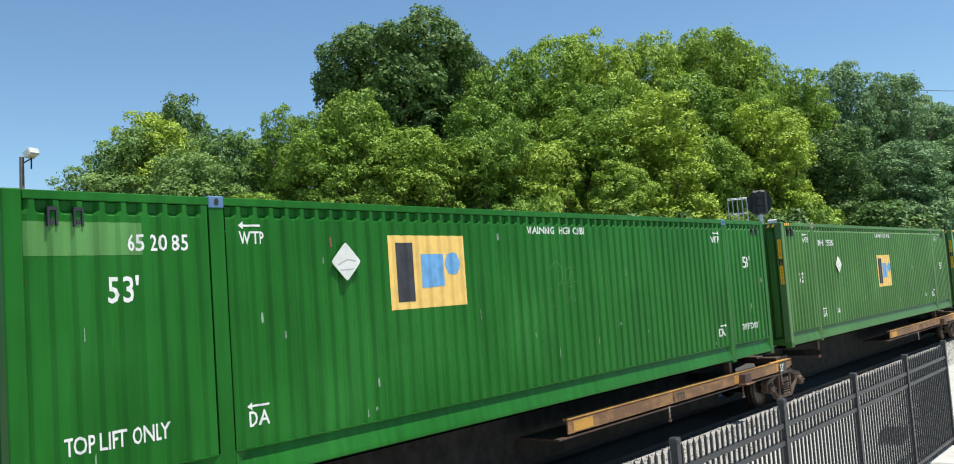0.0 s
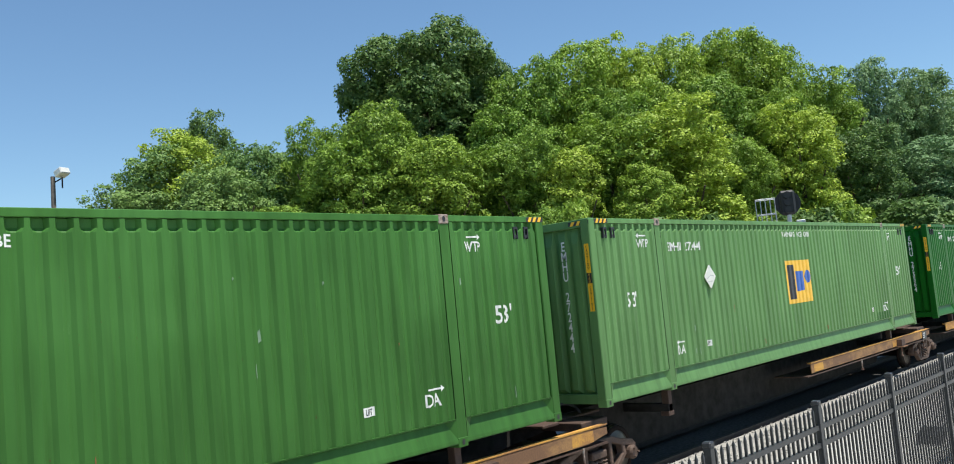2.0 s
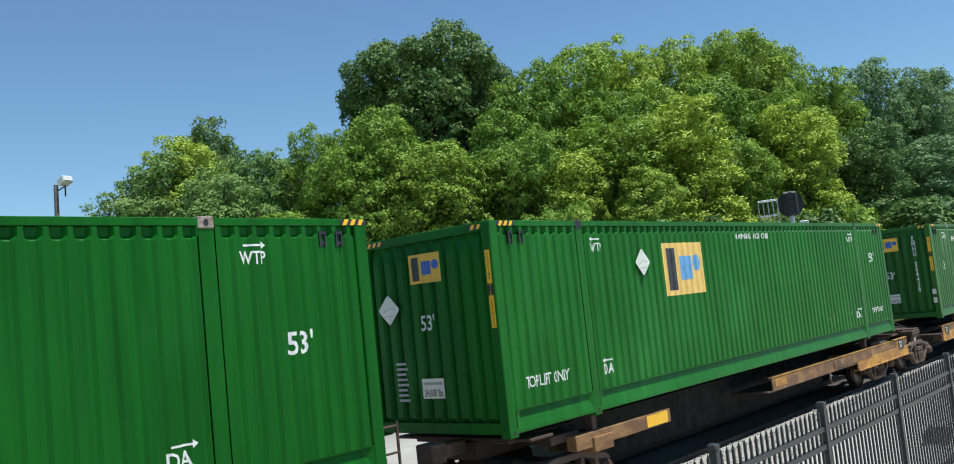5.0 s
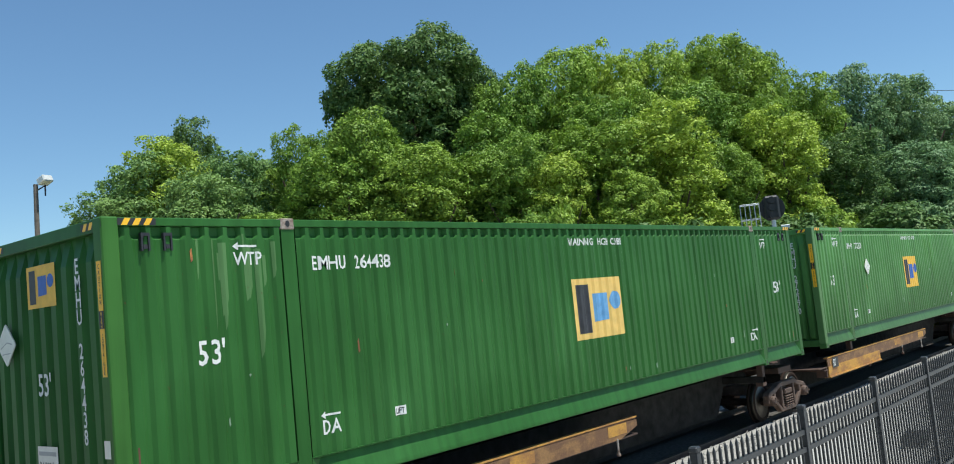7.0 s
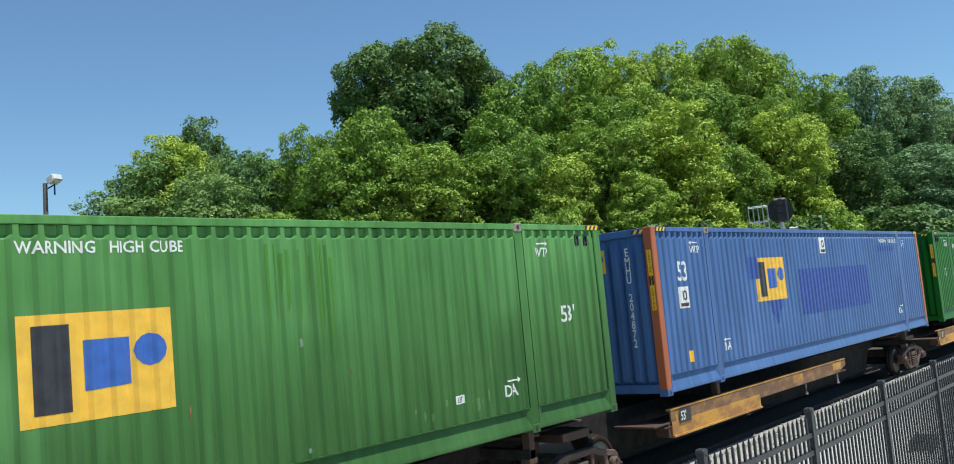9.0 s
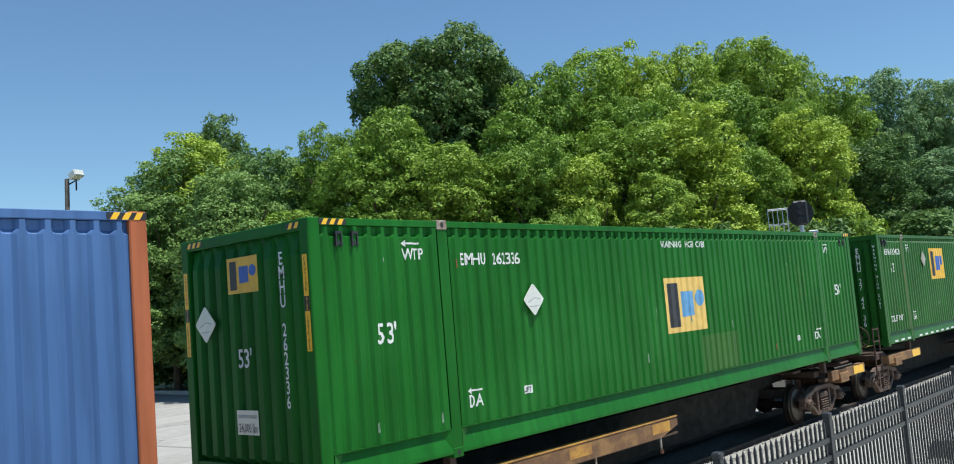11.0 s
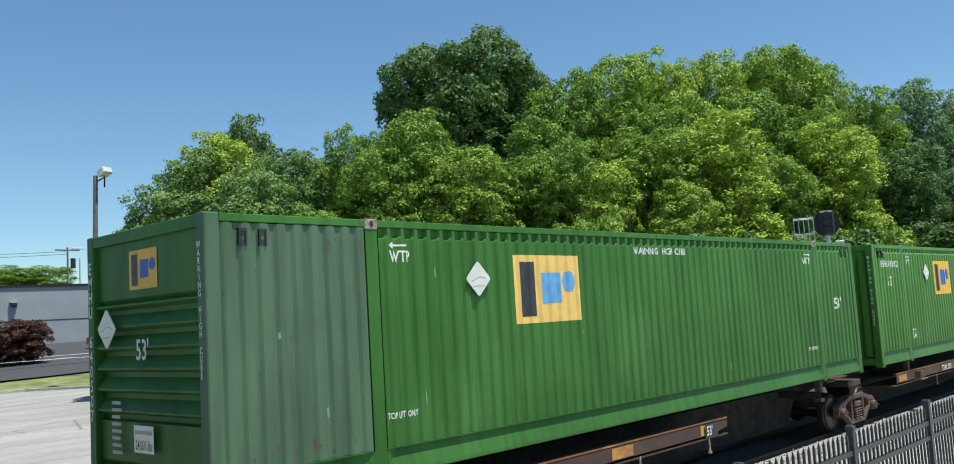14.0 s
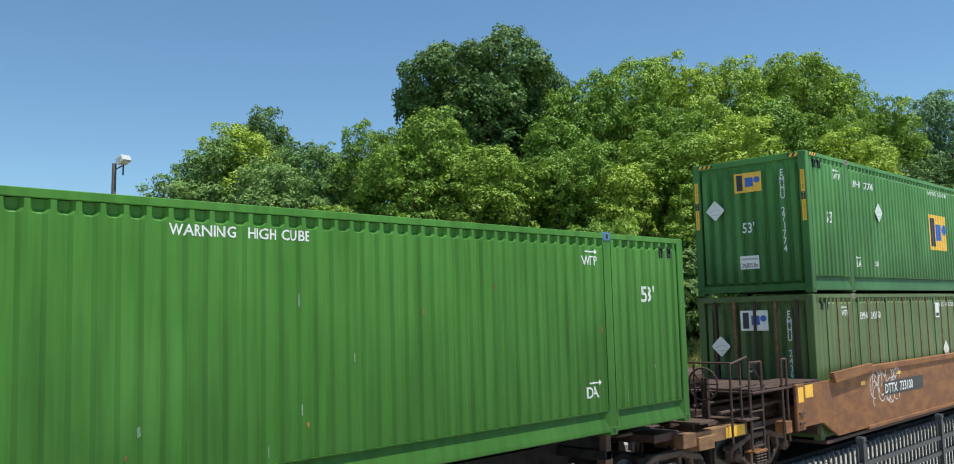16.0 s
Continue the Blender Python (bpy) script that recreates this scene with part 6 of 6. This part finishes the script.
T_D = "tall dark green broadleaf tree with a rounded crown"
T_M = "leafy mid-green broadleaf tree in a dense row"
T_L = "bright yellow-green leafy tree in a dense row"
T_G = "grey-green tree with drooping feathery branches"
T_H = "blue-green broadleaf tree further along the railway"
for row in ((46.5, 51, 17.9, 9.6, 0, F_DARK, T_D), (43.4, 52, 15.6, 5.0, 0, F_DARK, T_D), (49.8, 53, 16.4, 5.0, 0, F_DARK, T_D),
            (39.7, 44, 12.6, 4.6, 3, F_MID, T_M), (43.5, 43, 13.3, 5.6, 1, F_MID, T_M), (41.5, 42, 10.9, 5.5, 3, F_MID, T_M), (46.4, 42, 11.0, 6.0, 1, F_MID, T_M), (38.0, 46, 10.2, 5.5, 1, F_MID, T_M), (36.8, 42, 7.4, 6, 3, F_MID, T_M),
            (53.2, 50, 15.1, 6.0, 3, F_MID, T_M), (56.2, 52, 16.0, 6.8, 1, F_LIGHT, T_L), (59.6, 55, 15.9, 6.4, 3, F_LIGHT, T_L), (58.0, 57, 15.2, 5.0, 1, F_MID, T_M), (64.4, 60, 15.2, 5.0, 3, F_MID, T_M), (62.7, 57, 15.3, 6.6, 1, F_LIGHT, T_L), (66.0, 60, 15.5, 7.4, 3, F_MID, T_M), (68.6, 62, 14.2, 6.0, 1, F_MID, T_M), (71.3, 66, 11.9, 6.4, 3, F_MID, T_M),
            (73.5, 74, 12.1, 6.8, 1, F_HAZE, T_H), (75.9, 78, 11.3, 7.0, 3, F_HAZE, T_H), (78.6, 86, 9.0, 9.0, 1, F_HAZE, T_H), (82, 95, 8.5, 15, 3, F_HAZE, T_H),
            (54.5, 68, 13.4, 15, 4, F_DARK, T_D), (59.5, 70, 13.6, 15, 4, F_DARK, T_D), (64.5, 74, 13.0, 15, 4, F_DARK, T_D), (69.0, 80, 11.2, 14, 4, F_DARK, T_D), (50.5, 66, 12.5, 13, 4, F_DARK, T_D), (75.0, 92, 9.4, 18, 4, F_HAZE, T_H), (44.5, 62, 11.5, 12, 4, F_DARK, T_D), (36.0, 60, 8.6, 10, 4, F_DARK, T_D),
            (31.0, 48, 12.3, 6.4, 1, F_LIGHT, T_L), (32.8, 54, 13.2, 5.4, 3, F_DARK, T_D), (35.3, 46, 11.4, 5.4, 2, F_GREY, T_G), (33.3, 42, 10.2, 6.0, 2, F_GREY, T_G), (36.9, 48, 11.0, 5.0, 2, F_GREY, T_G), (29.4, 47, 11.2, 6.6, 2, F_GREY, T_G), (27.4, 46, 9.0, 6.2, 2, F_GREY, T_G), (34.6, 41, 7.0, 7, 2, F_GREY, T_G),
            (51.3, 47, 12.4, 6.2, 1, F_MID, T_M), (57.8, 50, 13.0, 6.2, 3, F_MID, T_M), (64.5, 55, 12.7, 6.6, 1, F_MID, T_M), (67.6, 57, 11.6, 6.0, 3, F_MID, T_M), (61.0, 52, 12.9, 5.6, 1, F_MID, T_M),
            (48.9, 44, 10.4, 6.2, 3, F_MID, T_M), (55.2, 44, 9.4, 5.2, 1, F_LIGHT, T_L), (58.0, 46, 11.4, 6.6, 3, F_MID, T_M), (62.2, 48, 11.6, 7.6, 3, F_LIGHT, T_L), (60.0, 44, 7.8, 4.6, 1, F_LIGHT, T_L), (52.8, 44, 10.8, 5.0, 3, F_MID, T_M),
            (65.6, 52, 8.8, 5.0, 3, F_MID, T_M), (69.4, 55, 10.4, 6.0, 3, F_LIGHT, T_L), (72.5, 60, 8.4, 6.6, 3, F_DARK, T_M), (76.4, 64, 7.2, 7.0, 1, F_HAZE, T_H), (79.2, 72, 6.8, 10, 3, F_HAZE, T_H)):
    tree(*row)
# F_DARK bushes carry the shade below the crowns in their leaf colour
for row in ((29.5, 52, 0.2, 7, 1, F_DARK), (33.0, 50, 0.6, 8, 1, F_DARK), (36.5, 49, 1.2, 8, 3, F_DARK), (39.6, 47, 2.6, 6, 1, F_DARK), (42.4, 45, 3.4, 5, 3, F_MID), (44.8, 44, 4.4, 5, 1, F_MID), (47.2, 43, 6.0, 5, 3, F_LIGHT), (49.8, 43.5, 4.4, 3.6, 1, F_MID), (54.9, 41, 5.9, 4.0, 3, F_LIGHT), (57.0, 42, 4.4, 7, 1, F_DARK),
            (60.2, 44, 4.6, 6, 3, F_MID), (63.5, 46, 4.0, 7, 1, F_DARK), (67.0, 50, 3.9, 8, 3, F_DARK), (70.5, 53, 4.6, 6, 1, F_MID), (74, 58, 3.6, 9, 3, F_DARK), (77.5, 62, 4.0, 7, 1, F_HAZE)):
    tree(*row, "leafy green undergrowth bush below the trees", "bush")
def leaning_tree():
    """A slender pale trunk that leans among the bushes under a thin crown."""
    x, y = 40 * math.sin(radians(51.8)), 40 * math.cos(radians(51.8))
    c = thing("tree", "slender tree with a pale leaning bare trunk", "tree", "trees behind the railway", at=pose(x, y, rise(x, y)))
    bm = bmesh.new()
    p = [(0, 0, -0.1, 0.17), (0.22, -0.30, 1.4, 0.15), (0.35, -0.48, 2.7, 0.125), (0.58, -0.72, 4.2, 0.10), (0.7, -0.9, 6.0, 0.06)]
    for (ax, ay, az, ar), (bx, by, bz, br) in zip(p, p[1:]):
        tube(bm, (ax, ay, az), (bx, by, bz), ar, br, 9)
    tube(bm, (0.28, -0.38, 2.0), (1.1, -1.0, 3.4), 0.05, 0.02, 6)
    tube(bm, (0.40, -0.55, 3.1), (-0.3, -0.3, 4.6), 0.05, 0.02, 6)
    part("trunk", bm, PALE_BARK, c, "pale grey bark")
    put("crown", BUSHES[1], F_MID, c, Matrix.Translation((0.6, -0.7, 3.9)) @ Matrix.Diagonal((3.4, 3.4, 3.0, 1)))


PALE_BARK = plain("pale_bark", (0.42, 0.38, 0.31), 0.9, 0, 0.35, 5, 0.5)
leaning_tree()


def bank_top(az, d):
    """Height of the grassy bank at the edge of the woods."""
    k = np.clip((d - 37.0 - np.maximum(0, az - 58) * 0.25) / 4.0, 0, 1) * np.clip((az - 40.5) / 2.5, 0, 1)
    return -0.07 + 1.25 * k * k * (3 - 2 * k)


def grass_bank():
    bm = bmesh.new()
    rows = []
    for az in np.arange(40.5, 82.1, 1.25):
        off = max(0, az - 58) * 0.25
        rows.append([bm.verts.new((d * math.sin(radians(az)), d * math.cos(radians(az)), float(bank_top(az, d)) - 0.02)) for d in (36.9 + off, 37.8 + off, 38.8 + off, 39.8 + off, 41.0 + off, 46 + off)])
    for p, q in zip(rows, rows[1:]):
        for k in range(5):
            bm.faces.new((p[k], q[k], q[k + 1], p[k + 1]))
    return bm


GRASS_BANK = plain("bank_grass", (0.20, 0.23, 0.07), 0.95, 0, 0.45, 3, 0.5)
tagged(part("grass_bank", grass_bank(), GRASS_BANK, smooth=True), "low grassy bank at the edge of the woods", "bank", kind="structure")


def weeds():
    """Tall dry grass on the bank along the edge of the woods."""
    rng = np.random.default_rng(5)
    n = 30000
    deg = rng.uniform(41, 80, n)
    az = np.radians(deg)
    d = 36.9 + 4.6 * rng.random(n) + np.maximum(0, deg - 58) * 0.25
    p = np.stack([d * np.sin(az), d * np.cos(az), bank_top(deg, d)], 1)
    h = (0.15 + 0.5 * rng.random(n))[:, None] * (0.5 + 0.5 * np.sin(deg * 3.1 + d)[:, None] ** 2)
    a = rng.uniform(0, 2 * math.pi, n)
    w = np.stack([np.cos(a), np.sin(a), np.zeros(n)], 1) * 0.03
    bend = rng.normal(size=(n, 3)) * 0.16
    bend[:, 2] = 0
    v = np.stack([p - w, p + w, p + bend + np.array([0, 0, 1.0]) * h], 1).reshape(-1, 3)
    me = bpy.data.meshes.new("weeds")
    me.from_pydata(v.tolist(), [], np.arange(3 * n).reshape(-1, 3).tolist())
    me.materials.append(foliage("dry_grass", (0.14, 0.17, 0.04), (0.42, 0.42, 0.15)))
    tagged(new("weeds", me), "tall dry yellow-green weeds below the trees", "weeds", kind="stuff")


weeds()
tree(20.0, 76, 1.3, 4.2, 0, F_RED, "clipped reddish shrub beside the car park", "bush")
tree(18.4, 76, 1.4, 5.2, 1, F_RED, "clipped reddish shrub beside the car park", "bush")
for az, d, top, w in ((17.5, 170, 4.3, 20), (20.0, 165, 4.5, 18), (26.0, 120, 4.8, 12), (13, 170, 4.6, 24)):
    tree(az, d, top, w, 3, F_MID, "distant green tree behind the building")


# ---- moving things ----
def travel(t):
    """Metres that the train has gone at t seconds, slowing slightly."""
    u = (t - 8) / 8
    return 12.8746 * t - 1.2211 * (u * u - 1) + 0.0475 * u * (u * u - 1)


def motions():
    for ob in MOVES:
        m = ob.matrix_basis.copy()
        walk(ob, [(t, Matrix.Translation((-travel(t), 0, 0)) @ m) for t in range(0, 17, 2)])
    for w in SPINS:
        m = w.matrix_basis.copy()
        walk(w, [(k / 30, m @ Matrix.Rotation(-(travel(k / 30)) / 0.42, 4, "Y")) for k in range(0, 481)])


motions()
